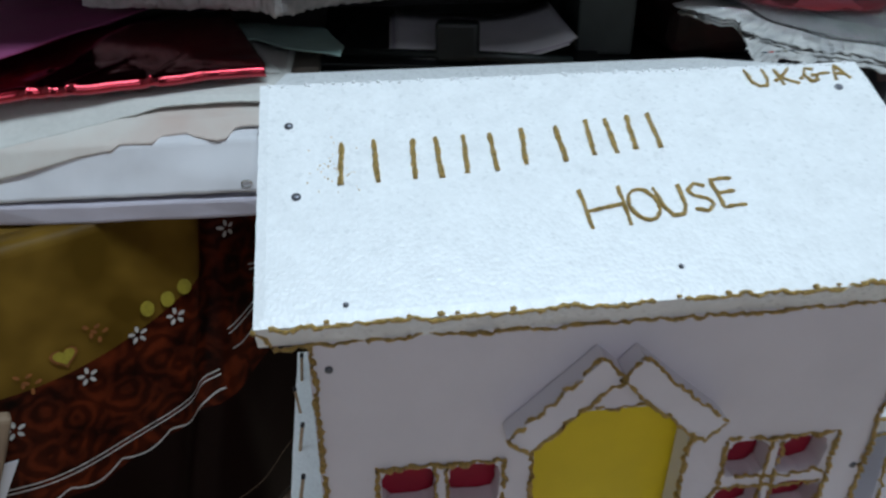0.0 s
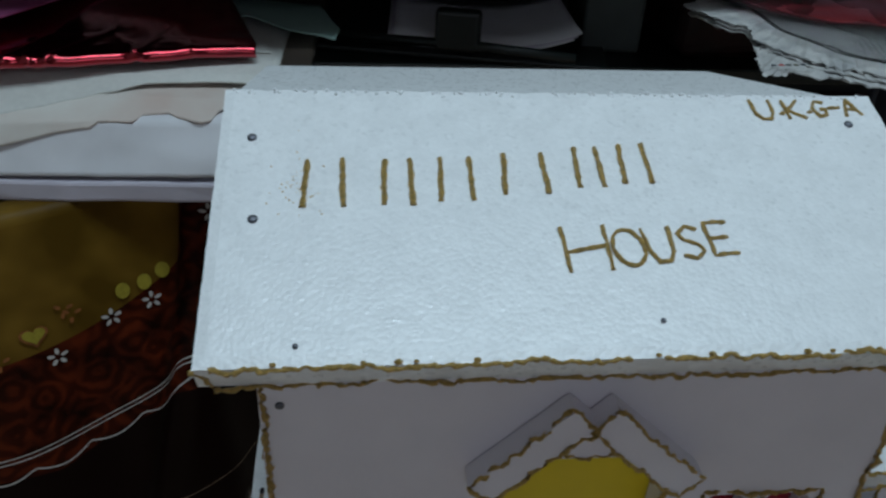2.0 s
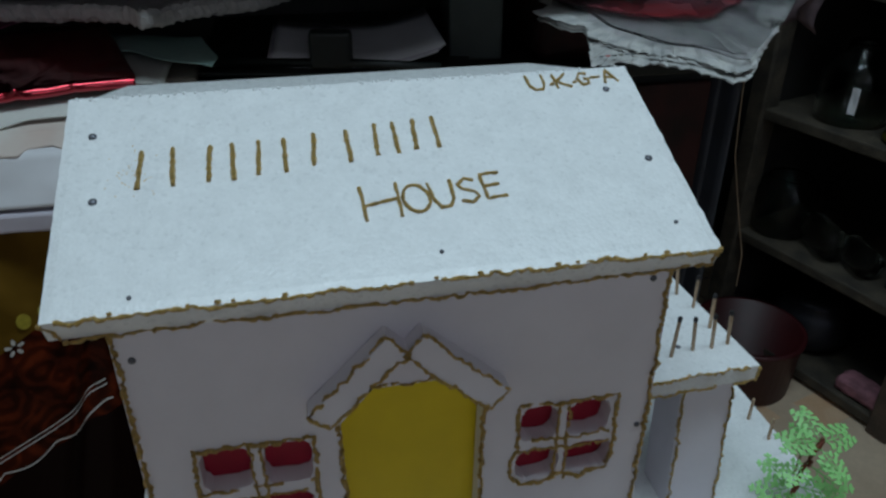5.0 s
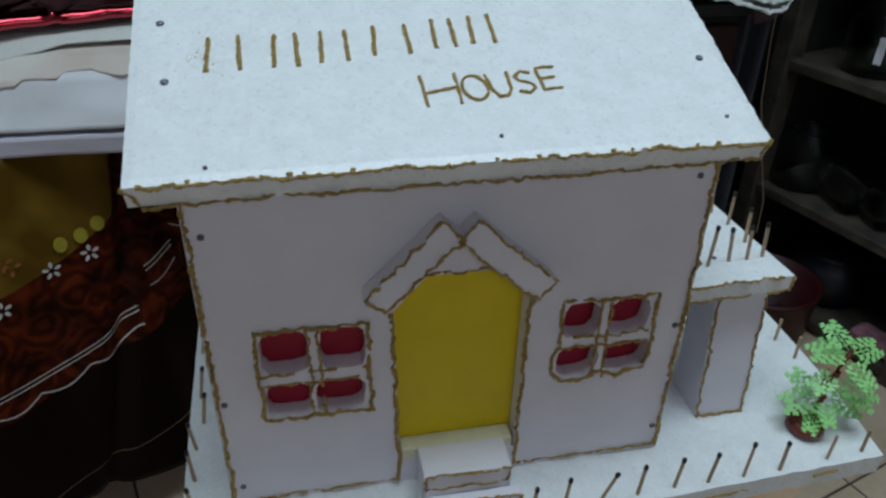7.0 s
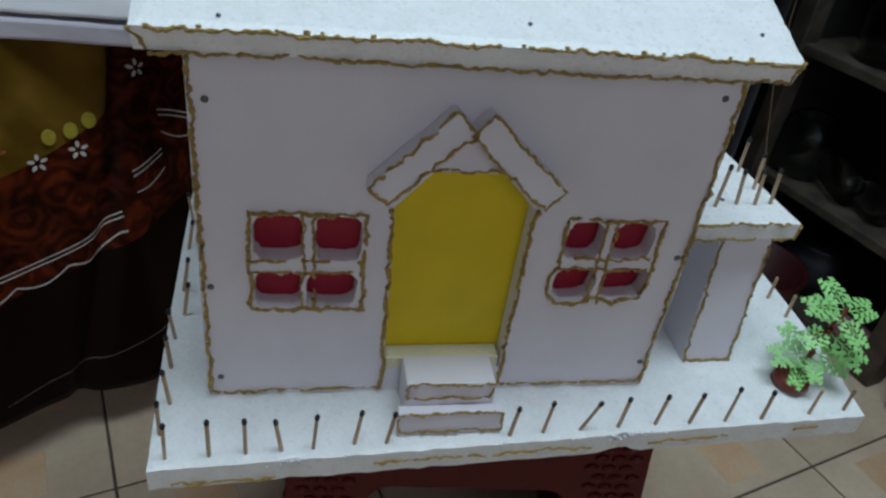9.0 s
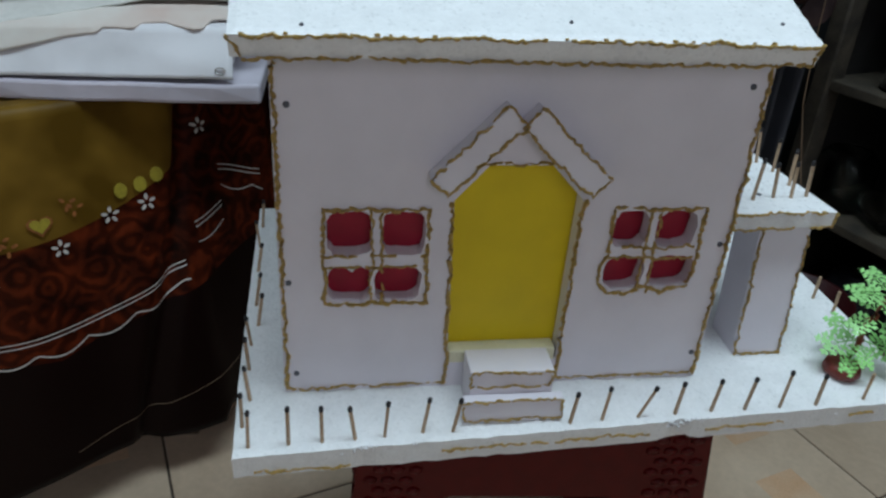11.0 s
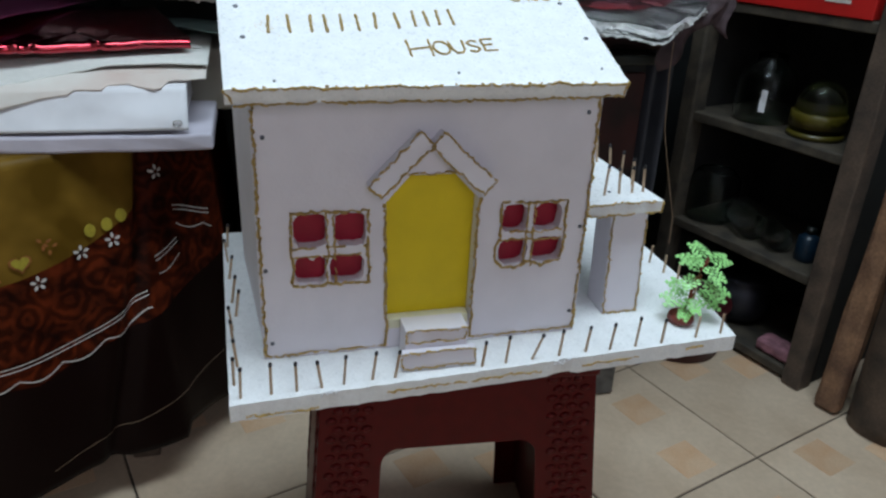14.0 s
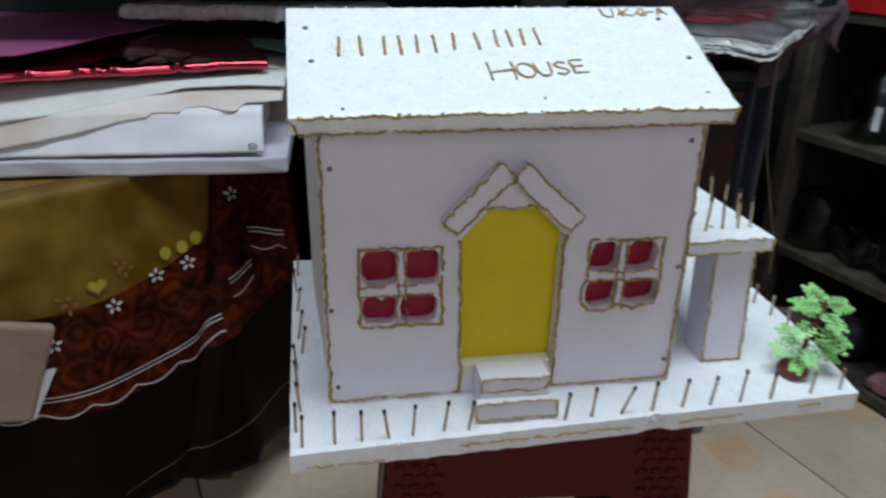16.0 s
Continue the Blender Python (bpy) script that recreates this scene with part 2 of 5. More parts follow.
def cloth_material():
    """Shiny brown print with swirls, a gold field above a curved edge and a near-black hem."""
    m = mat("printed_tablecloth", (0.088, 0.014, 0.004), 0.42, tint=(0.006, 0.002, 0.0012), scale=26, bump=0.6, bscale=11, spec=0.09)
    nt = m.node_tree
    b = nt.nodes["Principled BSDF"]
    brown = b.inputs["Base Color"].links[0].from_socket
    at = nt.nodes.new("ShaderNodeUVMap")
    sep = nt.nodes.new("ShaderNodeSeparateXYZ")
    nt.links.new(at.outputs[0], sep.inputs[0])
    s, z = sep.outputs[0], sep.outputs[1]
    # field edge: z = 0.474 - 0.62 s + 1.55 s^2
    edge = math_node(nt, "ADD", math_node(nt, "MULTIPLY", s, math_node(nt, "ADD", math_node(nt, "MULTIPLY", s, 1.55), -0.62)), 0.474)
    corner = math_node(nt, "ADD", math_node(nt, "MULTIPLY", z, -0.29), 0.1423)
    field = math_node(nt, "MULTIPLY", math_node(nt, "GREATER_THAN", z, edge), math_node(nt, "GREATER_THAN", s, corner))
    n = nt.nodes.new("ShaderNodeTexNoise")
    n.inputs["Scale"].default_value = 14
    nt.links.new(at.outputs[0], n.inputs["Vector"])
    gold = nt.nodes.new("ShaderNodeValToRGB")
    gold.color_ramp.elements[0].position, gold.color_ramp.elements[0].color = 0.35, (0.090, 0.048, 0.005, 1)
    gold.color_ramp.elements[1].position, gold.color_ramp.elements[1].color = 0.65, (0.190, 0.107, 0.015, 1)
    nt.links.new(n.outputs["Fac"], gold.inputs["Fac"])
    mix = nt.nodes.new("ShaderNodeMix")
    mix.data_type = "RGBA"
    nt.links.new(field, mix.inputs["Factor"])
    nt.links.new(brown, mix.inputs["A"])
    nt.links.new(gold.outputs[0], mix.inputs["B"])
    # dark round swirls printed on the brown
    vo = nt.nodes.new("ShaderNodeTexVoronoi")
    vo.voronoi_dimensions = "2D"
    vo.inputs["Scale"].default_value = 21
    nt.links.new(at.outputs[0], vo.inputs["Vector"])
    swn = nt.nodes.new("ShaderNodeTexNoise")
    swn.inputs["Scale"].default_value = 24
    nt.links.new(at.outputs[0], swn.inputs["Vector"])
    ring = math_node(nt, "SINE", math_node(nt, "ADD", math_node(nt, "MULTIPLY", vo.outputs["Distance"], 17.0), math_node(nt, "MULTIPLY", swn.outputs["Fac"], 16.0)))
    dim = nt.nodes.new("ShaderNodeMapRange")
    dim.inputs["From Min"].default_value, dim.inputs["From Max"].default_value = -0.6, 0.8
    dim.inputs["To Min"].default_value, dim.inputs["To Max"].default_value = 0.5, 1.2
    nt.links.new(ring, dim.inputs["Value"])
    swirl = nt.nodes.new("ShaderNodeVectorMath")
    swirl.operation = "SCALE"
    nt.links.new(brown, swirl.inputs[0])
    nt.links.new(dim.outputs[0], swirl.inputs["Scale"])
    nt.links.new(swirl.outputs[0], mix.inputs["A"])
    # hem: plain near-black below z = 0.27 + 0.5 * (0.1 - s)
    hem = math_node(nt, "LESS_THAN", z, math_node(nt, "ADD", math_node(nt, "MULTIPLY", math_node(nt, "ABSOLUTE", math_node(nt, "ADD", s, -0.18)), 0.26), 0.255))
    mix2 = nt.nodes.new("ShaderNodeMix")
    mix2.data_type = "RGBA"
    nt.links.new(hem, mix2.inputs["Factor"])
    nt.links.new(mix.outputs["Result"], mix2.inputs["A"])
    mix2.inputs["B"].default_value = (0.006, 0.002, 0.0015, 1)
    nt.links.new(mix2.outputs["Result"], b.inputs["Base Color"])
    return m


CLOTH = cloth_material()

# ---- building helpers ----


def world_of(ob):
    m = ob.matrix_basis.copy()
    if ob.parent:
        m = world_of(ob.parent) @ ob.matrix_parent_inverse @ m
    return m


def holder(name, at, label, category, group="", kind=""):
    ob = new(name)
    ob.empty_display_size = 0.02
    ob.matrix_basis = at if isinstance(at, Matrix) else Matrix.Translation(at)
    return tagged(ob, label, category, group, kind)


def link_mesh(name, me, parent, m):
    ob = new(name, me)
    ob.matrix_basis = m if m is not None else Matrix.Identity(4)
    if parent:
        ob.parent = parent
        ob.matrix_parent_inverse = world_of(parent).inverted()
    return ob


def part(name, bm, material, parent=None, label="", m=None, smooth=False):
    """One mesh object under a thing or a part; the mesh is in world space, or in the pose m."""
    me = bpy.data.meshes.new(name)
    bmesh.ops.recalc_face_normals(bm, faces=bm.faces)
    bm.to_mesh(me)
    bm.free()
    for mt in (material if isinstance(material, (list, tuple)) else [material]):
        me.materials.append(mt)
    if smooth:
        for p in me.polygons:
            p.use_smooth = True
    ob = link_mesh(name, me, parent, m)
    return tagged(ob, label)


def block(sx, sy, sz, bevel=0.001, seg=2, cuts=0, jitter=0.0, base=False):
    """A rounded block round the origin (or standing on it), with uneven faces where jitter is given."""
    bm = bmesh.new()
    bmesh.ops.create_cube(bm, size=1.0)
    bmesh.ops.scale(bm, vec=(sx, sy, sz), verts=bm.verts)
    if base:
        bmesh.ops.translate(bm, vec=(0, 0, sz / 2), verts=bm.verts)
    if bevel:
        bmesh.ops.bevel(bm, geom=bm.edges[:], offset=min(bevel, 0.45 * min(sx, sy, sz)), segments=seg, affect="EDGES", profile=0.5)
    if cuts:
        bmesh.ops.subdivide_edges(bm, edges=[e for e in bm.edges if e.calc_length() > 0.25 * max(sx, sy, sz)], cuts=cuts, use_grid_fill=True)
    if jitter:
        for v in bm.verts:
            v.co += noise.noise_vector(v.co * 90) * jitter
    return bm


def prism(points, depth, axis="y"):
    """A flat outline (x, z) pulled back by depth along y, with the outline's holes given as further lists."""
    loops = points if isinstance(points[0][0], (tuple, list)) else [points]
    bm = bmesh.new()
    edges = []
    for lp in loops:
        vs = [bm.verts.new((x, 0, z)) for x, z in lp]
        edges += [bm.edges.new((vs[i], vs[(i + 1) % len(vs)])) for i in range(len(vs))]
    bmesh.ops.triangle_fill(bm, use_beauty=True, edges=edges)
    r = bmesh.ops.extrude_face_region(bm, geom=bm.faces[:])
    bmesh.ops.translate(bm, vec=(0, depth, 0), verts=[g for g in r["geom"] if isinstance(g, bmesh.types.BMVert)])
    return bm


def tube(points, radius, sides=6, closed=False, vary=0.0, cap=True):
    """A round cord along points."""
    bm = bmesh.new()
    pts = [Vector(p) for p in points]
    rings = []
    n = len(pts)
    for i, p in enumerate(pts):
        a = pts[(i - 1) % n] if closed or i else p
        b = pts[(i + 1) % n] if closed or i < n - 1 else p
        d = (b - a).normalized()
        ref = Vector((0, 0, 1)) if abs(d.z) < 0.9 else Vector((1, 0, 0))
        e1 = d.cross(ref).normalized()
        e2 = d.cross(e1)
        r = radius * (1 + vary * random.uniform(-1, 1))
        rings.append([bm.verts.new(p + (e1 * math.cos(t) + e2 * math.sin(t)) * r) for t in [2 * math.pi * k / sides for k in range(sides)]])
    for i in range(n if closed else n - 1):
        a, b = rings[i], rings[(i + 1) % n]
        for k in range(sides):
            bm.faces.new((a[k], a[(k + 1) % sides], b[(k + 1) % sides], b[k]))
    if not closed and cap:
        bm.faces.new(rings[0])
        bm.faces.new(rings[-1])
    return bm


def lathe(profile, steps=32):
    """A turned shape from (radius, z) pairs."""
    bm = bmesh.new()
    rings = [[bm.verts.new((r * math.cos(2 * math.pi * k / steps), r * math.sin(2 * math.pi * k / steps), z)) for k in range(steps)] for r, z in profile]
    for a, b in zip(rings, rings[1:]):
        for k in range(steps):
            bm.faces.new((a[k], a[(k + 1) % steps], b[(k + 1) % steps], b[k]))
    bm.faces.new(rings[0])
    bm.faces.new(rings[-1])
    bmesh.ops.remove_doubles(bm, verts=bm.verts, dist=1e-6)
    return bm


def frame_of(origin, ex, ey):
    ex, ey = Vector(ex).normalized(), Vector(ey).normalized()
    ez = ex.cross(ey).normalized()
    ey = ez.cross(ex)
    return Matrix(((ex.x, ey.x, ez.x, origin[0]), (ex.y, ey.y, ez.y, origin[1]), (ex.z, ey.z, ez.z, origin[2]), (0, 0, 0, 1)))


def resample(points, step, closed=False):
    pts = [Vector(p) for p in points]
    if closed:
        pts.append(pts[0])
    out = []
    for a, b in zip(pts, pts[1:]):
        n = max(1, round((b - a).length / step))
        out += [a.lerp(b, i / n) for i in range(n)]
    if not closed:
        out.append(pts[-1])
    return out


def trim(name, parent, points, radius=0.0009, wob=0.0011, closed=False, skip=0.0, label=""):
    """A wavering line of glitter glue squeezed along points, thick and thin, with gaps where skip is given."""
    pts = resample(points, 0.0016, closed)
    off = random.uniform(0, 50)
    pts = [p + noise.noise_vector(p * 300 + Vector((off, 0, 0))) * wob * 1.7 + noise.noise_vector(p * 80 + Vector((0, off, 0))) * wob * 1.3 for p in pts]
    run, keep = [], []
    for i, p in enumerate(pts):
        if skip and noise.noise(p * 45 + Vector((off, off, 0))) > 0.5 - skip:
            if len(run) > 2:
                keep.append(run)
            run = []
        else:
            run.append(p)
    if len(run) > 2:
        keep.append(run)
    for run in keep:
        part(name, tube(run, radius, 5, closed and len(keep) == 1 and len(run) == len(pts), vary=0.5), GOLD, parent, label, smooth=True)


# ---- room ----
SKIN = 0.1


def wall(name, u0, u1, v0, v1, z0, z1, material=PLASTER):
    bm = block(u1 - u0, v1 - v0, z1 - z0, 0)
    m = RM @ Matrix.Translation(((u0 + u1) / 2, (v0 + v1) / 2, (z0 + z1) / 2))
    return tagged(part(name, bm, material, None, m=m), "plain painted plaster wall of the room", "wall", kind="structure")


UE, UW, VN, VS, TOP = 1.36, -1.7, 1.45, -2.3, 2.6
wall("wall_east", UE, UE + SKIN, VS - SKIN, VN + SKIN, 0, TOP)
wall("wall_west", UW - SKIN, UW, VS - SKIN, VN + SKIN, 0, TOP)
wall("wall_north", UW, UE, VN, VN + SKIN, 0, TOP)
# the south wall is built round the added, unseen window
W0, W1, Z0, Z1 = WIN_U - 0.55, WIN_U + 0.55, WIN_Z - 0.6, WIN_Z + 0.6
bm = prism([[(UW, 0), (UE, 0), (UE, TOP), (UW, TOP)], [(W0, Z0), (W1, Z0), (W1, Z1), (W0, Z1)]], -SKIN)
tagged(part("wall_south", bm, PLASTER, None, m=RM @ Matrix.Translation((0, VS, 0))), "plain painted plaster wall with an opening for the added fill light", "wall", kind="structure")
window = holder("fill_window_1", uv(WIN_U, VS, Z0), "plain wooden window frame added round the unseen fill light", "window", kind="structure")
for dx, w in ((-0.53, 0.04), (0.53, 0.04), (0.0, 0.03)):
    part("window_frame", block(w, 0.05, 1.2, 0.003), OLDWOOD, window, m=RM @ Matrix.Translation((WIN_U + dx, VS - 0.06, WIN_Z)))
for dz in (-0.58, 0.58):
    part("window_frame", block(1.02, 0.05, 0.04, 0.003), OLDWOOD, window, m=RM @ Matrix.Translation((WIN_U, VS - 0.06, WIN_Z + dz)))
bm = block(UE - UW + 0.2, VN - VS + 0.2, SKIN, 0)
tagged(part("ceiling", bm, PLASTER, None, m=RM @ Matrix.Translation(((UE + UW) / 2, (VN + VS) / 2, TOP + SKIN / 2))), "plain white ceiling", "ceiling", kind="structure")
floor = part("floor", block(UE - UW + 0.2, VN - VS + 0.2, 0.08, 0), GROUT, None, m=RM @ Matrix.Translation(((UE + UW) / 2, (VN + VS) / 2, -0.043)))
tagged(floor, "beige ceramic floor tiles with dark worn joints", "floor", kind="structure")

# ---- the model house of white foam board ----
house = holder("model_house", (0.05, 0.1, 0.505), "white foam model house outlined in gold glitter on a stool", "model house")
Y_BACK = 0.205


def board_z(y):
    """Upper face of the base board, which droops where it overhangs the stool."""
    if y < 0:
        return 0.5165 + 0.155 * y
    return 0.5165 + 0.0055 * (1 - math.exp(-y / 0.035))


def on_board(x, y):
    return Vector((x, y, board_z(y)))


# base board, its front edge a little askew and chipped
bm = bmesh.new()
NX, NY = 60, 22
grid = {}
for i in range(NX + 1):
    for j in range(NY + 1):
        a, b = i / NX, (j / NY) ** 1.5
        x0, x1 = -0.178, 0.307
        y0 = -0.052 + 0.019 * a
        y1 = 0.275 + 0.01 * a
        y = y0 + (y1 - y0) * b
        x = x0 - 0.010 * b + (x1 - x0 + 0.012 * b) * a
        chip = 0.0
        if j == 0:
            chip = 0.0012 * noise.noise((x * 160, 3, 0)) + 0.004 * math.exp(-((x - 0.118) / 0.004) ** 2) + 0.002 * math.exp(-((x + 0.098) / 0.002) ** 2)
        for k in (0, 1):
            z = board_z(y) - (0.0165 if k else 0.0) + (0.0008 * noise.noise((x * 120, y * 120, k)) if j == 0 else 0)
            if j == 0 and k:
                z += 0.006 * math.exp(-((x - 0.12) / 0.007) ** 2)
            grid[i, j, k] = bm.verts.new((x + (0.0007 * noise.noise((y * 200, i, 0)) if i in (0, NX) else 0), y + chip, z))
for i in range(NX):
    for j in range(NY):
        bm.faces.new((grid[i, j, 0], grid[i + 1, j, 0], grid[i + 1, j + 1, 0], grid[i, j + 1, 0]))
        bm.faces.new((grid[i, j, 1], grid[i, j + 1, 1], grid[i + 1, j + 1, 1], grid[i + 1, j, 1]))
for i in range(NX):
    for j in (0, NY):
        bm.faces.new((grid[i, j, 0], grid[i, j, 1], grid[i + 1, j, 1], grid[i + 1, j, 0]))
for j in range(NY):
    for i in (0, NX):
        bm.faces.new((grid[i, j, 0], grid[i, j + 1, 0], grid[i, j + 1, 1], grid[i, j, 1]))
base = part("base_board", bm, FOAM, house, "white foam base board with chipped edges")


# front wall with a door opening and eight small window holes
def hole(x0, x1, z0, z1, seed, soft=0.35):
    """A rough hand-cut rounded window hole."""
    cx, cz, w, h = (x0 + x1) / 2, (z0 + z1) / 2, (x1 - x0) / 2, (z1 - z0) / 2
    out = []
    for k in range(36):
        t = 2 * math.pi * (k + 0.5) / 36
        c, s = math.cos(t), math.sin(t)
        p = 2.0 / (1 + 4 * (1 - soft))
        r = 1.12 + 0.10 * noise.noise((c * 2 + seed * 7, s * 2, seed)) + 0.05 * noise.noise((c * 6, s * 6, seed * 3))
        out.append((cx + w * r * math.copysign(abs(c) ** p, c), cz + h * r * math.copysign(abs(s) ** p, s)))
    return out


HOLES = [(-0.1165, -0.092, 0.6235, 0.6505, 0.1), (-0.0825, -0.0585, 0.623, 0.650, 0.25), (-0.1165, -0.0925, 0.589, 0.6125, 0.3), (-0.087, -0.0605, 0.5885, 0.612, 0.35),
         (0.065, 0.0865, 0.6255, 0.6495, 0.35), (0.094, 0.119, 0.6255, 0.6495, 0.5), (0.0635, 0.0885, 0.5935, 0.616, 0.5), (0.0945, 0.123, 0.5945, 0.6165, 0.45)]
DOOR = [(-0.0385, 0.536), (0.0385, 0.536), (0.0405, 0.659), (0.0165, 0.684), (-0.0185, 0.684), (-0.0405, 0.659)]
outer = [(-0.1485, board_z(0) - 0.001), (0.1455, board_z(0) - 0.001), (0.1455, 0.746), (-0.1465, 0.746)]
bm = prism([outer, DOOR] + [hole(*h[:4], i + 1, h[4]) for i, h in enumerate(HOLES)], 0.0125)
front = part("front_wall", bm, FOAM_LILAC_SHADE, house, "white foam front wall with door and window holes")
# red paper glued behind the holes, yellow card behind the door
for x0, x1 in ((-0.125, -0.050), (0.056, 0.132)):
    part("window_backing", block(x1 - x0, 0.001, 0.085, 0), CRIMSON, house, "dark crimson paper behind the windows", m=Matrix.Translation(((x0 + x1) / 2, 0.0137, 0.62)))
part("door_panel", block(0.092, 0.0012, 0.165, 0), YELLOW, house, "bright yellow card door", m=Matrix.Translation((0.0, 0.0137, 0.617)))
part("gable_filler", prism([(-0.030, 0.683), (0.028, 0.683), (-0.002, 0.712)], 0.002), FOAM_LILAC_SHADE, house, m=Matrix.Translation((0, -0.0025, 0)))
part("threshold", block(0.075, 0.0122, 0.014, 0.0012, jitter=0.0006), CREAM, house, "cream foam threshold", m=Matrix.Translation((0, 0.0064, 0.5385)))
part("torn_chip", prism([(-0.1075, 0.6135), (-0.0985, 0.6135), (-0.102, 0.6075), (-0.105, 0.609)], 0.003), FOAM_CUT, house, m=Matrix.Translation((0, 0.004, 0)))
# side and back walls
for x, swing in ((-0.1395, 5.0), (0.1365, 0.5)):
    zl = board_z(0.1) - 0.002
    bm = prism([(0.013, zl), (Y_BACK, zl), (Y_BACK, 0.766), (0.108, 0.797), (0.013, 0.757)], 0.013)
    part("side_wall", bm, FOAM_LILAC_SHADE, house, m=Matrix.Translation((x + 0.0065, 0, 0)) @ Matrix.Rotation(radians(90 + swing), 4, "Z"))
part("back_wall", block(0.276, 0.013, 0.245, 0.001), FOAM_LILAC_SHADE, house, m=Matrix.Translation((-0.0105, Y_BACK - 0.007, board_z(0.2) + 0.1215)))

# roof: a sloping front board and a flatter one behind the ridge
SLOPE = math.atan2(0.807 - 0.767, 0.079 + 0.019)
EAVE = Vector((0, -0.0265, 0.7625))
roof_x = Vector((1, 0.008, 0.001)).normalized()
roof_y = Vector((0, math.cos(SLOPE), math.sin(SLOPE)))
ROOF = frame_of(EAVE, roof_x, roof_y)


def on_roof(x, y, lift=0.0):
    """A point of the roof's upper face above the plan place x, y."""
    d = (y - EAVE.y) / math.cos(SLOPE)
    return ROOF @ Vector((x, d, lift))


LEN = 0.146
bm = bmesh.new()
N = 70
verts = {}
for i in range(N + 1):
    for j in range(0, 31):
        for k in (0, 1):
            a, b = i / N, j / 30
            x0, x1 = -0.163 - 0.003 * b, 0.1545 + 0.0015 * b
            x, y = x0 + (x1 - x0) * a, LEN * b
            nx = 0.0011 * noise.noise((y * 260, k * 0.6, 4)) if i == N else 0.0004 * noise.noise((y * 200, 1, 9)) if i == 0 else 0
            ny = 0.0012 * noise.noise((x * 240, k * 0.6, 7)) if j == 30 else 0.0004 * noise.noise((x * 200, 2, 2)) if j == 0 else 0
            edge = 0.0007 if (j in (0, 30) or i in (0, N)) else 0
            verts[i, j, k] = bm.verts.new((x + nx, y + ny, -edge if not k else -0.0145 + edge))
for i in range(N):
    for j in range(30):
        bm.faces.new((verts[i, j, 0], verts[i + 1, j, 0], verts[i + 1, j + 1, 0], verts[i, j + 1, 0]))
        bm.faces.new((verts[i, j, 1], verts[i, j + 1, 1], verts[i + 1, j + 1, 1], verts[i + 1, j, 1]))
    for j in (0, 30):
        bm.faces.new((verts[i, j, 0], verts[i, j, 1], verts[i + 1, j, 1], verts[i + 1, j, 0]))
for j in range(30):
    for i in (0, N):
        bm.faces.new((verts[i, j, 0], verts[i, j + 1, 0], verts[i, j + 1, 1], verts[i, j, 1]))
roof = part("roof_front", bm, FOAM, house, "white foam roof board with visible beads", m=ROOF)
ridge = on_roof(0, EAVE.y + LEN * math.cos(SLOPE), -0.002)
bm = bmesh.new()
outline = [(-0.164, 0.0), (0.154, 0.0), (0.150, 0.178), (-0.170, 0.163)]
top = [bm.verts.new((x, y, 0.0)) for x, y in outline]
low = [bm.verts.new((x, y, -0.013)) for x, y in outline]
bm.faces.new(top)
bm.faces.new(low[::-1])
for k in range(4):
    bm.faces.new((top[k], low[k], low[(k + 1) % 4], top[(k + 1) % 4]))
part("roof_back", bm, FOAM, house, "white foam rear roof board behind the ridge", m=Matrix.Translation((0, ridge.y + 0.003, ridge.z - 0.003)) @ Matrix.Rotation(radians(-13), 4, "X"))


# loose beads along the cut ridge and the chipped front edge of the base
bm = bmesh.new()
cr = random.Random(21)
for k in range(90):
    p = on_roof(cr.uniform(-0.163, 0.150), EAVE.y + LEN * math.cos(SLOPE) - abs(cr.gauss(0, 0.0015)), -0.0003)
    bmesh.ops.create_icosphere(bm, subdivisions=1, radius=cr.uniform(0.0005, 0.0012), matrix=Matrix.Translation(p))
tagged(part("ridge_crumb", bm, FOAM, roof), kind="stuff")
bm = bmesh.new()
for k in range(70):
    x = cr.choice((-0.098, 0.118, 0.13, cr.uniform(-0.17, 0.3))) + cr.gauss(0, 0.006)
    y = -0.0515 + 0.019 * (x + 0.178) / 0.485
    bmesh.ops.create_icosphere(bm, subdivisions=1, radius=cr.uniform(0.0006, 0.0015), matrix=Matrix.Translation((x, y, board_z(y) - abs(cr.gauss(0, 0.003)))))
tagged(part("edge_crumb", bm, FOAM_CUT, base), kind="stuff")


# door gable: two thick foam strips
def gable(x0, z0, x1, z1, w, depth=0.0118):
    d = Vector((x1 - x0, 0, z1 - z0))
    n = Vector((-d.z, 0, d.x)).normalized() * w
    if n.z < 0:
        n = -n
    pts = [(x0, z0), (x1, z1), (x1 + n.x, z1 + n.z), (x0 + n.x, z0 + n.z)]
    strip = part("gable_strip", prism(pts, depth), FOAM_LILAC_SHADE, house, m=Matrix.Translation((0, -depth - 0.0008, 0)))
    trim("glitter_line", strip, [(x, -depth - 0.001, z) for x, z in pts], closed=True)


gable(-0.0465, 0.6675, -0.0035, 0.7115, 0.0150)
gable(0.0415, 0.6660, -0.0060, 0.7095, 0.0160)

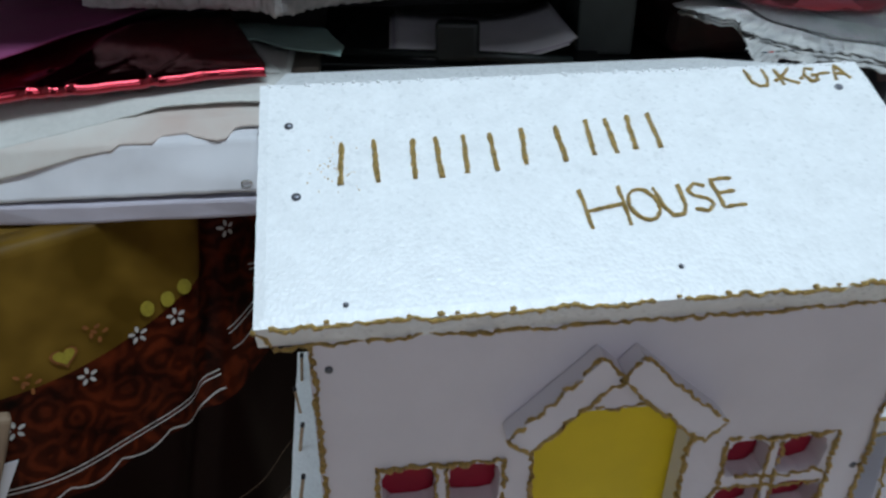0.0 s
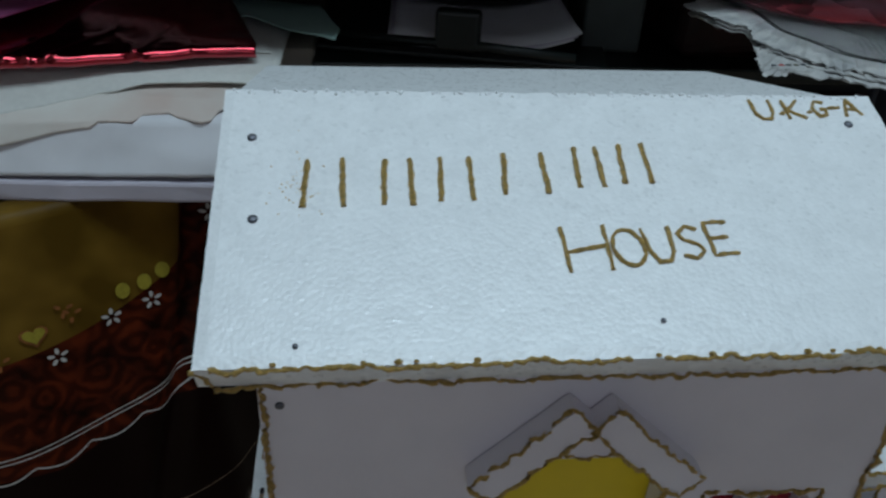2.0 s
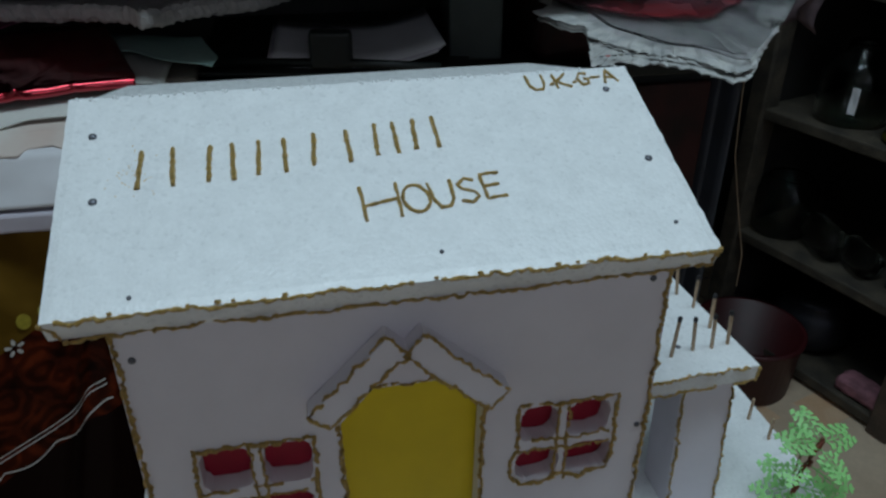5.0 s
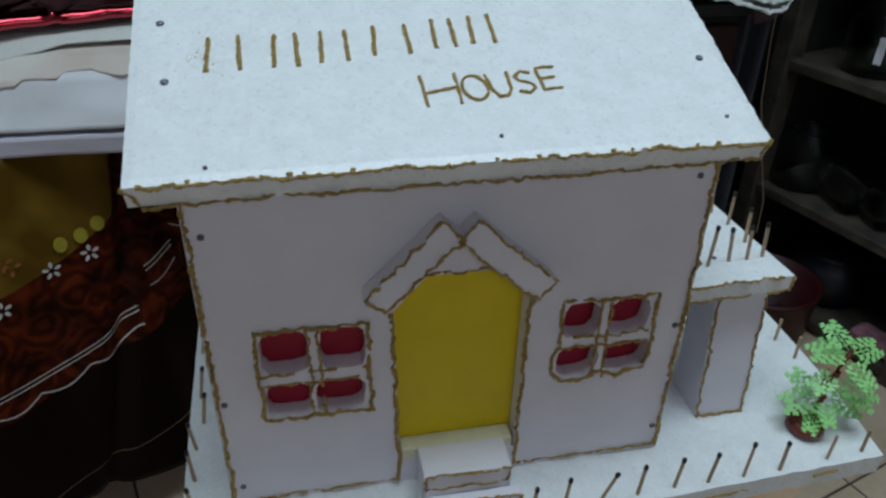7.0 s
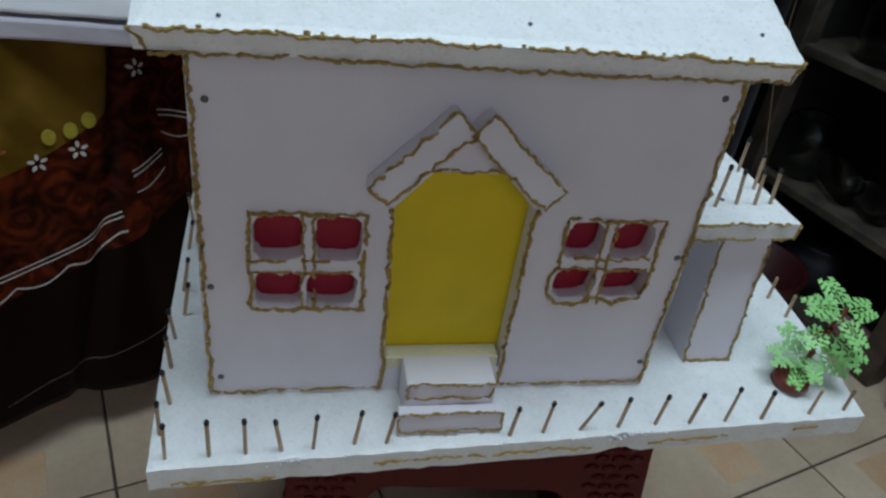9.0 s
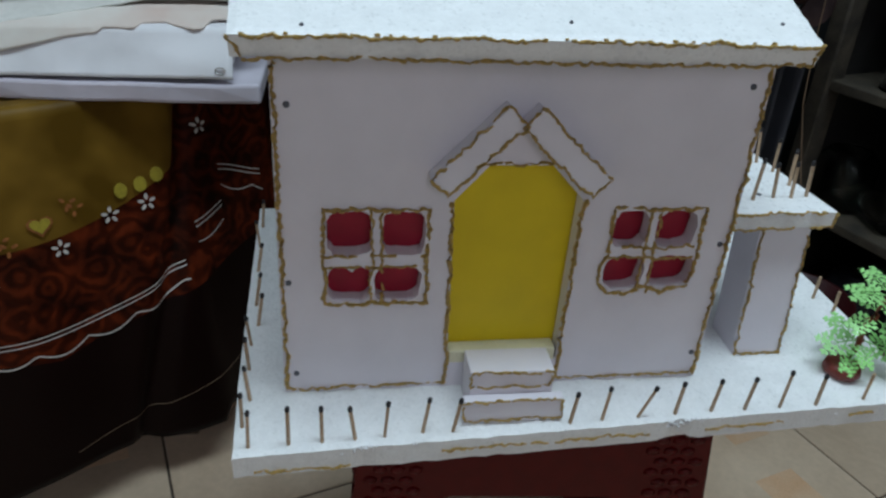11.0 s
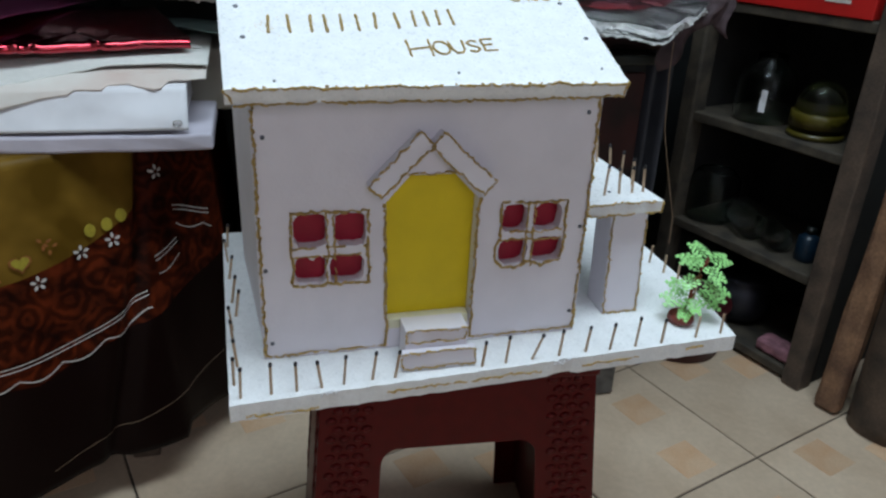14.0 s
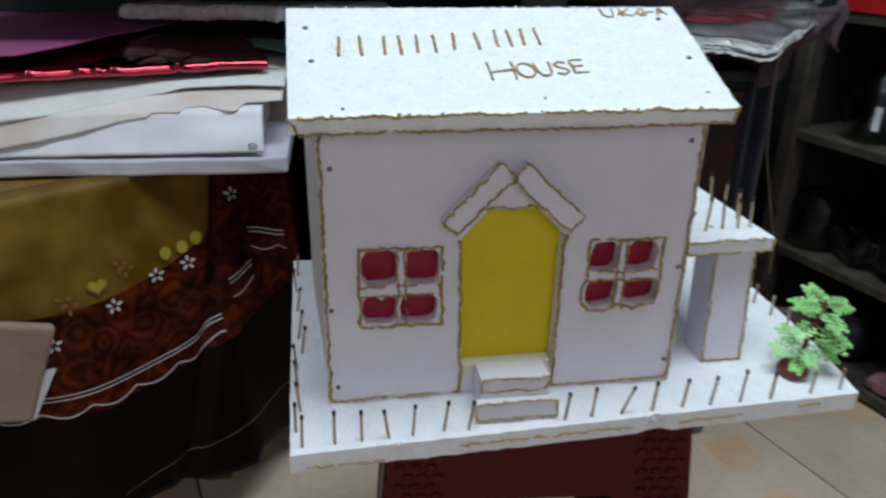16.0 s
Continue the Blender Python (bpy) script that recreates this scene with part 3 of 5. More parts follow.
# two foam steps before the door
for (x0, x1, y0, y1, z0, z1, lo) in ((-0.027, 0.030, -0.0265, -0.0007, 0.513, 0.5475, 0.5345), (-0.0315, 0.0365, -0.0345, -0.0270, 0.5115, 0.530, 0.5135)):
    st = part("step", block(x1 - x0, y1 - y0, z1 - z0, 0.001, jitter=0.0005), FOAM_LILAC_SHADE, house, m=Matrix.Translation(((x0 + x1) / 2, (y0 + y1) / 2, (z0 + z1) / 2)))
    trim("glitter_line", st, [(x0 + 0.001, y0 - 0.0004, lo), (x1 - 0.001, y0 - 0.0004, lo + 0.001), (x1 - 0.001, y0 - 0.0004, z1 - 0.001), (x0 + 0.001, y0 - 0.0004, z1 - 0.001)], closed=True, radius=0.0008)

# side porch: slab on a square pillar, with a wavy panel
slab = part("porch_slab", block(0.087, 0.185, 0.0125, 0.001, cuts=2, jitter=0.0007), FOAM, house, "white foam porch roof", m=Matrix.Translation((0.1900, 0.116, 0.6305)) @ Matrix.Rotation(radians(2.5), 4, "Z"))
bm = block(0.039, 0.034, 0.113, 0.0008, jitter=0.0006)
for v in bm.verts:
    v.co.y += 0.0155 * (v.co.z / 0.113 + 0.5)
    v.co.x += 0.004 * (v.co.z / 0.113 + 0.5)
pillar = part("pillar", bm, FOAM_LILAC_SHADE, house, m=Matrix.Translation((0.2045, 0.0365, 0.5735)))
wavy = [(0.0, 0.52)] + [(0.012 + 0.006 * math.sin(k * 0.9), 0.52 + 0.104 * k / 14) for k in range(15)] + [(0.0, 0.624)]
part("wavy_panel", prism(wavy, 0.012), FOAM, house, m=Matrix.Translation((0.146, 0.075, 0)))

# glitter outlines of the house
YF = -0.0006
zb = board_z(0)
trim("glitter_line", front, [(-0.1465, YF, zb + 0.003), (-0.1445, YF, 0.7425)], radius=0.0013)
trim("glitter_line", front, [(0.1435, YF, zb + 0.003), (0.1435, YF, 0.7425)], radius=0.0013)
trim("glitter_line", front, [(-0.1465, YF, zb + 0.003), (-0.0405, YF, zb + 0.003)])
trim("glitter_line", front, [(0.041, YF, zb + 0.003), (0.144, YF, zb + 0.003)])
trim("glitter_line", front, [(-0.0405, YF, zb + 0.004), (-0.0395, YF, 0.535), (-0.0415, YF, 0.659)], radius=0.0013)
trim("glitter_line", front, [(0.0395, YF, zb + 0.004), (0.0395, YF, 0.535), (0.0415, YF, 0.659)], radius=0.0013)
trim("glitter_line", front, [(-0.022, -0.0031, 0.6838), (0.019, -0.0031, 0.6838)], radius=0.0008)
for wx0, wx1, wz0, wz1, cx, cz in ((-0.1195, -0.0555, 0.586, 0.6535, -0.0875, 0.618), (0.061, 0.1225, 0.5905, 0.6525, 0.0905, 0.6215)):
    rim = [(wx0, wz0), (wx1, wz0), (wx1, wz1), (wx0, wz1)]
    if wx0 > 0:
        # the lower pair was cut wider, and the line follows the holes
        rim = [(0.0625, 0.6185), (0.0585, 0.612), (0.059, 0.598), (0.066, 0.5905), (0.084, 0.5912), (0.0925, 0.5945), (0.104, 0.5905), (0.1215, 0.594), (0.1245, 0.610), (0.1235, 0.6525), (0.0625, 0.6525)]
    trim("glitter_line", front, [(x, YF, z) for x, z in rim], closed=True, radius=0.0012)
    for z in (cz - 0.0045, cz + 0.0035):
        trim("glitter_line", front, [(wx0 + 0.001, YF, z), (wx1 - 0.001, YF, z)], radius=0.0009, skip=0.03)
    for x in (cx - 0.003, cx + 0.0035):
        trim("glitter_line", front, [(x, YF, wz0), (x, YF, wz1)], radius=0.0009, skip=0.05)
for lo, skip in ((0.0004, 0.05), (0.0138, 0.03)):
    trim("glitter_line", roof, [ROOF @ Vector((-0.157, -0.0006, -lo)), ROOF @ Vector((0.153, -0.0006, -lo))], radius=0.0009, skip=skip)
trim("glitter_line", roof, [ROOF @ Vector((-0.1635, -0.0004, -0.001)), ROOF @ Vector((-0.157, -0.0004, -0.014))])
trim("glitter_line", roof, [ROOF @ Vector((0.153, -0.0004, -0.001)), ROOF @ Vector((0.153, -0.0004, -0.014))])
rng = random.Random(4)
for k in range(14):
    x = rng.uniform(-0.155, 0.15)
    bm = bmesh.new()
    bmesh.ops.create_icosphere(bm, subdivisions=1, radius=rng.uniform(0.0008, 0.0014))
    bmesh.ops.scale(bm, vec=(1.4, 1, 0.6), verts=bm.verts)
    part("glitter_blob", bm, GOLD, roof, m=ROOF @ Matrix.Translation((x, 0.001, 0.0)), smooth=True)
SL = Matrix.Translation((0.1900, 0.116, 0.6305)) @ Matrix.Rotation(radians(2.5), 4, "Z")
for z in (0.0058, -0.0058):
    trim("glitter_line", slab, [SL @ Vector((-0.0435, -0.0932, z)), SL @ Vector((0.0425, -0.0932, z))], skip=0.1)
trim("glitter_line", slab, [SL @ Vector((0.043, -0.0932, -0.006)), SL @ Vector((0.043, -0.0932, 0.006))])
for x, skip in ((0.1865, 0.25), (0.2225, 0.05)):
    trim("glitter_line", pillar, [(x, 0.0190, 0.520), (x + 0.0037, 0.0335, 0.622)], skip=skip)
trim("glitter_line", pillar, [(0.186, 0.019, 0.520), (0.223, 0.019, 0.520)])
for x0, x1, dz in ((-0.165, -0.105, -0.013), (-0.045, 0.025, -0.008), (0.03, 0.1, -0.008), (0.14, 0.2, -0.009), (0.25, 0.27, -0.006)):
    ya, yb = -0.0526 + 0.019 * (x0 + 0.178) / 0.485, -0.0526 + 0.019 * (x1 + 0.178) / 0.485
    trim("glitter_line", base, [(x0, ya, board_z(ya) + dz), (x1, yb, board_z(yb) + dz)], radius=0.0009, wob=0.001, skip=0.1)


# pins pushed into roof and wall
def pin(place, normal, r, parent):
    bm = lathe([(0.0, 0.0009), (r * 0.6, 0.0008), (r, 0.0003), (r, -0.002)], 12)
    q = Vector(normal).to_track_quat("Z", "Y").to_matrix().to_4x4()
    part("pin", bm, PIN, parent, m=Matrix.Translation(place) @ q, smooth=True)


RN = ROOF.to_3x3() @ Vector((0, 0, 1))
for x, y in ((-0.151, 0.079), (-0.147, 0.036), (0.136, 0.089), (0.140, 0.034), (-0.127, -0.019), (0.014, -0.012), (0.137, -0.009)):
    pin(on_roof(x, y, 0.0004), RN, 0.0021 if y > 0.02 else 0.0011, roof)
for x, z in ((-0.138, 0.718), (0.134, 0.732), (-0.142, 0.603), (0.139, 0.626), (-0.140, 0.532), (0.139, 0.538)):
    pin((x, -0.0004, z), (0, -1, 0), 0.0019, front)

pin(SL @ Vector((0.0, -0.062, 0.0066)), (0, 0, 1), 0.0019, slab)

# writing in glitter glue on the roof
GLYPH = {
    "H": [[(0, 0), (0.05, 1)], [(0.9, 0), (1, 1)], [(0.05, 0.45), (0.95, 0.55)]],
    "O": [[(0.5 + 0.5 * math.sin(k * math.pi / 8), 0.5 - 0.5 * math.cos(k * math.pi / 8)) for k in range(17)]],
    "U": [[(0, 1), (0.05, 0.3), (0.25, 0.02), (0.7, 0.02), (0.95, 0.3), (1, 1)]],
    "S": [[(0.95, 0.9), (0.5, 1), (0.1, 0.8), (0.25, 0.58), (0.8, 0.42), (0.95, 0.2), (0.5, 0), (0, 0.1)]],
    "E": [[(1, 1), (0.05, 1), (0, 0), (1, 0.02)], [(0.02, 0.5), (0.8, 0.52)]],
    "K": [[(0, 0), (0.05, 1)], [(0.95, 1), (0.1, 0.45), (1, 0)]],
    "G": [[(0.95, 0.85), (0.5, 1), (0.05, 0.55), (0.3, 0.02), (0.85, 0.1), (0.95, 0.45), (0.55, 0.45)]],
    "A": [[(0, 0), (0.5, 1), (1, 0)], [(0.2, 0.4), (0.8, 0.4)]],
    "-": [[(0, 0.5), (1, 0.5)]],
    ".": [[(0.2, 0.3), (0.5, 0.45), (0.75, 0.3)]],
    "|": [[(0.18, 0.02), (0.22, 1)], [(0.80, 0), (0.78, 1)]],
}


def glue_letter(ch, x, y, w, h, lean, radius):
    """One letter of glitter glue; the bar sign stands for writing that is not spelled out."""
    bm = bmesh.new()
    for stroke in GLYPH[ch]:
        pts = [on_roof(x + a * w + b * h * lean, y + b * h + a * w * 0.05, 0.0003) for a, b in stroke]
        pts = [p + noise.noise_vector(p * 220) * 0.0005 for p in resample(pts, 0.002)]
        piece = tube(pts, radius, 6, vary=0.25)
        me = bpy.data.meshes.new("stroke")
        piece.to_mesh(me)
        piece.free()
        bm.from_mesh(me)
        bpy.data.meshes.remove(me)
    return part("letter" if ch != "|" else "glitter_bar", bm, GOLD, roof, smooth=True)


for x, w, y0, h in ((-0.132, 0.027, 0.041, 0.025), (-0.097, 0.020, 0.042, 0.024), (-0.073, 0.023, 0.044, 0.023), (-0.046, 0.031, 0.047, 0.022), (-0.010, 0.018, 0.051, 0.022), (0.011, 0.020, 0.053, 0.022)):
    glue_letter("|", x, y0, w, h, 0.0, 0.0013)
for ch, x, w, y0, h in (("H", -0.0185, 0.0195, 0.0095, 0.021), ("O", 0.0020, 0.0135, 0.0120, 0.017), ("U", 0.0168, 0.0115, 0.0135, 0.0165), ("S", 0.0308, 0.0105, 0.015, 0.0155), ("E", 0.0445, 0.0110, 0.0170, 0.0155)):
    glue_letter(ch, x, y0, w, h, -0.10, 0.00095)
for ch, x, w, y0, h in (("U", 0.0905, 0.010, 0.0915, 0.0125), (".", 0.1022, 0.004, 0.0935, 0.006), ("K", 0.1070, 0.009, 0.0925, 0.0115), (".", 0.1172, 0.004, 0.0945, 0.006), ("G", 0.1212, 0.0078, 0.0935, 0.0105), ("-", 0.1302, 0.0058, 0.0945, 0.010), ("A", 0.1375, 0.0088, 0.0945, 0.0105)):
    glue_letter(ch, x, y0, w, h, -0.1, 0.0009)
# specks of spilled glitter beside the first bar
bm = bmesh.new()
for k in range(46):
    p = on_roof(-0.128 + rng.gauss(-0.003, 0.006), 0.052 + rng.gauss(0, 0.009), 0.0)
    bmesh.ops.create_icosphere(bm, subdivisions=1, radius=rng.uniform(0.0002, 0.0005), matrix=Matrix.Translation(p))
tagged(part("glitter_specks", bm, GOLD, roof), kind="stuff")

# matchstick fence
me_stick = block(0.0021, 0.0021, 0.036, 0.0003, 1, base=True)
heads = lathe([(0.0, 0.0), (0.0014, 0.0008), (0.0017, 0.0025), (0.0013, 0.0042), (0.0, 0.0048)], 8)
ME = {}
for key, bmx, mt in (("stick", me_stick, WOOD_STICK), ("head", heads, MATCH_HEAD)):
    ME[key] = bpy.data.meshes.new("matchstick" if key == "stick" else "match_head")
    bmx.to_mesh(ME[key])
    bmx.free()
    ME[key].materials.append(mt)


def match(place, lean=0.0, back=0.0, head=True, turn=0.0, sunk=0.006):
    m = Matrix.Translation(place) @ Matrix.Rotation(radians(lean), 4, "Y") @ Matrix.Rotation(radians(back), 4, "X") @ Matrix.Rotation(radians(turn), 4, "Z") @ Matrix.Translation((0, 0, -sunk))
    ob = link_mesh("matchstick", ME["stick"], house, m)
    if head:
        link_mesh("match_head", ME["head"], ob, m @ Matrix.Translation((0, 0, 0.0335)))


def fence(rows_, top=None, head=True):
    for x, y, lean, length in rows_:
        place = on_board(x, y) if top is None else Vector((x, y, top))
        match(place, lean, rng.uniform(-3, 3), head if isinstance(head, bool) else x < head, rng.uniform(0, 90), 0.037 - length)


fence(((-0.169, -0.044, 3, 0.0295), (-0.144, -0.0435, 1, 0.031), (-0.123, -0.0428, 0, 0.027), (-0.102, -0.042, -7, 0.0265), (-0.083, -0.041, 4, 0.0285), (-0.058, -0.039, 8, 0.027), (-0.038, -0.0395, 8, 0.0275),
       (0.042, -0.0375, 5, 0.026), (0.065, -0.036, 4, 0.028), (0.091, -0.035, 19, 0.027), (0.118, -0.034, 3, 0.0275), (0.145, -0.033, 5, 0.027), (0.170, -0.033, 4, 0.028), (0.197, -0.0325, 3, 0.031),
       (0.225, -0.032, 4, 0.025), (0.264, -0.029, 2, 0.024), (0.293, -0.027, -2, 0.023)), head=0.24)
fence(((-0.174, -0.028, 1, 0.026), (-0.171, -0.006, -4, 0.028), (-0.174, 0.022, -3, 0.026), (-0.175, 0.049, -5, 0.025), (-0.172, 0.073, 9, 0.028), (-0.176, 0.100, 10, 0.030), (-0.179, 0.153, 10, 0.026), (-0.181, 0.195, -4, 0.027), (-0.182, 0.235, 5, 0.027)))
fence(((0.296, 0.030, 0, 0.024), (0.297, 0.066, 0, 0.023), (0.294, 0.09, 0, 0.023), (0.291, 0.117, 1, 0.023), (0.291, 0.16, 2, 0.024), (0.291, 0.2, 0, 0.024)), head=False)
fence(((0.183, 0.045, 4, 0.031), (0.201, 0.049, -4, 0.026), (0.215, 0.049, -4, 0.027)), top=0.6365)
fence(((0.228, 0.051, -4, 0.027), (0.222, 0.146, -6, 0.029), (0.2235, 0.116, -6, 0.029), (0.227, 0.097, 0, 0.027), (0.226, 0.071, -2, 0.028)), top=0.6365)

# ---- toy plant on the base board ----
PB = on_board(0.2615, -0.003)
plant = holder("toy_plant", PB, "small bright green plastic plant in a dark red pot", "toy plant")
part("pot", lathe([(0.0, 0.0), (0.0115, 0.0), (0.0135, 0.003), (0.0125, 0.008), (0.009, 0.0095), (0.0, 0.009)], 24), POT, plant, m=Matrix.Translation(PB), smooth=True)
stem_pts = [PB + Vector((0.0015 * math.sin(k), 0.001 * k, 0.008 + 0.0072 * k)) + Vector((0.0028 * k, 0, 0)) for k in range(9)]
part("stem", tube(stem_pts, 0.0016, 6, vary=0.2), STEM, plant, smooth=True)


def leaflet(bm, at, ang, length, width):
    """A flat lobed leaf blade with a little thickness."""
    c, s = math.cos(ang), math.sin(ang)
    pts = [(0, -0.15), (0.3, -0.5), (0.75, -0.42), (1.0, 0.0), (0.75, 0.42), (0.3, 0.5), (0, 0.15)]
    lo, hi = [], []
    for a, b in pts:
        x, y = a * length, b * width
        X, Y = at[0] + x * c - y * s, at[1] + x * s + y * c
        lo.append(bm.verts.new((X, Y, -0.0004 - 2.5 * (X * X + Y * Y))))
        hi.append(bm.verts.new((X, Y, 0.0004 - 2.5 * (X * X + Y * Y))))
    bm.faces.new(hi)
    bm.faces.new(lo[::-1])
    n = len(pts)
    for i in range(n):
        bm.faces.new((lo[i], lo[(i + 1) % n], hi[(i + 1) % n], hi[i]))


bm = bmesh.new()
FL = 0.028
leaflet(bm, (0, 0), 0, FL, 0.0011)
for k in range(1, 5):
    a = FL * k / 4.2
    L = 0.0118 * (1 - 0.06 * abs(k - 2) ** 1.5)
    for sgn in (-1, 1):
        ang = sgn * radians(62 - 6 * k)
        leaflet(bm, (a, 0), ang, L, 0.0013)
        for q in (0.45, 0.92):
            px, py = a + L * q * math.cos(ang), L * q * math.sin(ang)
            for s2 in (-1, 0, 1):
                leaflet(bm, (px, py), ang + s2 * radians(58), 0.0044, 0.0025)
for s2 in (-1, 0, 1):
    leaflet(bm, (FL * 0.97, 0), s2 * radians(56), 0.0046, 0.0030)
bmesh.ops.recalc_face_normals(bm, faces=bm.faces)
me_frond = bpy.data.meshes.new("frond")
bm.to_mesh(me_frond)
bm.free()
me_frond.materials.append(LEAF)
# fronds: height on the stem, heading, lift, size; each turns its face up and forward
fr = random.Random(11)
FRONDS = ((0.062, 176, 4, 0.86), (0.060, 12, -4, 0.84), (0.058, -72, 4, 0.72), (0.062, 96, 4, 0.74), (0.046, 204, -6, 0.70), (0.044, -36, -12, 0.92), (0.046, 74, 0, 0.80),
          (0.027, 188, -4, 0.88), (0.026, -96, 2, 0.62), (0.027, -14, -10, 0.90), (0.024, 118, 2, 0.78), (0.018, 226, -4, 0.60))
for hgt, yaw, lift, sc in FRONDS:
    yaw += fr.uniform(-8, 8)
    tilt = lift + 24 * math.sin(radians(yaw)) + fr.uniform(-5, 5)
    p = PB + Vector((0.0028 * hgt / 0.0072, 0.001 * hgt / 0.0072, hgt))
    m = Matrix.Translation(p) @ Matrix.Rotation(radians(yaw), 4, "Z") @ Matrix.Rotation(radians(-tilt), 4, "Y") @ Matrix.Rotation(radians(24 * math.cos(radians(yaw)) + fr.uniform(-8, 8)), 4, "X") @ Matrix.Diagonal((sc, sc, sc, 1))
    link_mesh("frond", me_frond, plant, m)
    # red-brown joint where the frond meets the stem
    knot = bmesh.new()
    bmesh.ops.create_icosphere(knot, subdivisions=1, radius=0.0023)
    part("joint", knot, STEM, plant, m=Matrix.Translation(p), smooth=True)

# ---- red plastic stool under the model ----
SC, SR = Vector((0.062, 0.185, 0)), -5.0
SM = Matrix.Translation(SC) @ Matrix.Rotation(radians(SR), 4, "Z")
stool = holder("plastic_stool", SM, "dark red moulded plastic stool under the model house", "stool")
ST = board_z(0.15) - 0.0166
part("seat", block(0.30, 0.30, 0.022, 0.008, 3), STOOL, stool, m=SM @ Matrix.Translation((0, 0, ST - 0.011)))


def stool_side(width_top, width_bot, top, foot, leg_top, leg_bot, rise):
    """One flared side of the stool with an arched opening between its two legs."""
    wt, wb = width_top / 2, width_bot / 2
    arch = top - rise
    it, ib = wt - leg_top, wb - leg_bot
    pts = [(-wb, foot), (-wt, top), (wt, top), (wb, foot), (ib, foot)]
    for k in range(7):
        t = radians(90 * k / 6)
        pts.append((it - 0.02 + 0.02 * math.cos(t), arch - 0.02 + 0.02 * math.sin(t)))
    for k in range(7):
        t = radians(90 + 90 * k / 6)
        pts.append((-it + 0.02 + 0.02 * math.cos(t), arch - 0.02 + 0.02 * math.sin(t)))
    pts.append((-ib, foot))
    return prism(pts, 0.006)


FLARE = math.atan2(0.035, 0.46)
for k in range(4):
    m = SM @ Matrix.Rotation(radians(90 * k), 4, "Z") @ Matrix.Translation((0, -0.142, ST - 0.02)) @ Matrix.Rotation(-FLARE, 4, "X")
    foot = -(ST - 0.02) / math.cos(FLARE) + 0.001
    if k % 2:
        panel = prism([(-0.178, foot), (-0.142, 0.0), (0.142, 0.0), (0.178, foot)], 0.006)
    else:
        leg_w = 0.057 if k == 0 else 0.027
        panel = stool_side(0.284, 0.356, 0.0, foot, leg_w, leg_w + 0.015, 0.123)
    side = part("side_panel", panel, STOOL, stool, m=m)
    # raised oval knobs on the legs
    bmk = bmesh.new()
    for r in range(30):
        for c in range(3):
            for sx in (-1, 1):
                z = -0.05 - 0.0112 * r
                xx = sx * (0.112 + 0.0148 * (c - 1) + 0.0074 * (r % 2 - 0.5) + 0.066 * (-z))
                bmesh.ops.create_icosphere(bmk, subdivisions=1, radius=1.0, matrix=Matrix.Translation((xx, -0.0002, z)) @ Matrix.Diagonal((0.0070, 0.0022, 0.0047, 1)))
    tagged(part("leg_texture", bmk, STOOL, side, m=m, smooth=True), kind="stuff")
    part("rim", block(0.297, 0.012, 0.045, 0.003), STOOL, side, m=SM @ Matrix.Rotation(radians(90 * k), 4, "Z") @ Matrix.Translation((0, -0.143, ST - 0.044)))

# ---- table with printed cloth ----
CORNER = Vector((-0.318, 0.510, 0))
A = Vector((-0.8308, -0.5566, 0))  # along the front, away from the corner
R = Vector((0.60, 0.80, 0)).normalized()  # along the second, narrower side
R2 = Vector((0.06, 1.0, 0)).normalized()
TT = 0.568
table = holder("side_table", (-0.6, 0.8, 0), "low table hidden under a printed cloth", "table")
part("tabletop", prism([(-0.335, 0.53), (-0.245, 0.665), (-0.24, 0.95), (-1.0, 0.95), (-1.05, 0.05)], 0.02), OLDWOOD, table, m=Matrix.Translation((0, 0, TT - 0.003)) @ Matrix.Rotation(radians(-90), 4, "X"))
for x, y in ((-0.36, 0.55), (-0.31, 0.9), (-0.95, 0.88), (-0.97, 0.24)):
    part("leg", block(0.045, 0.045, TT - 0.042, 0.004, base=True), OLDWOOD, table, m=Matrix.Translation((x, y, 0)))
cloth = holder("tablecloth", (-0.6, 0.8, TT), "glossy brown and gold printed plastic tablecloth hanging from the table", "tablecloth")


def cloth_at(s, z, lift=0.0):
    """A place on the hanging cloth: s runs from the corner, to the front when positive, along the side when negative."""
    drop = max(0.0, TT - z)
    if s >= 0:
        p, n = CORNER + A * s, Vector((0.5566, -0.8308, 0))
    elif s > -0.165:
        p, n = CORNER + R * (-s), Vector((0.80, -0.60, 0))
    else:
        p, n = CORNER + R * 0.165 + R2 * (-s - 0.165), Vector((1.0, -0.06, 0))
    k = math.exp(-(s / 0.035) ** 2)
    n = (n * (1 - 0.5 * k) + Vector((0.83, -0.55, 0)) * 0.5 * k).normalized()
    wave = 0.012 * drop * math.sin(s * 34 + 0.6) + 0.016 * drop * math.sin(s * 13 + 2.0) + 0.003 * noise.noise((s * 12, z * 9, 1))
    crease = -0.014 * math.exp(-((s - 0.1423 + 0.29 * z + 0.016) / 0.013) ** 2)
    p = p + n * (-0.008 + 0.10 * drop + wave + crease + lift)
    return Vector((p.x, p.y, z))


def hem(s):
    return 0.075 + 0.015 * math.sin(s * 9) + (0.02 if s < 0 else 0)


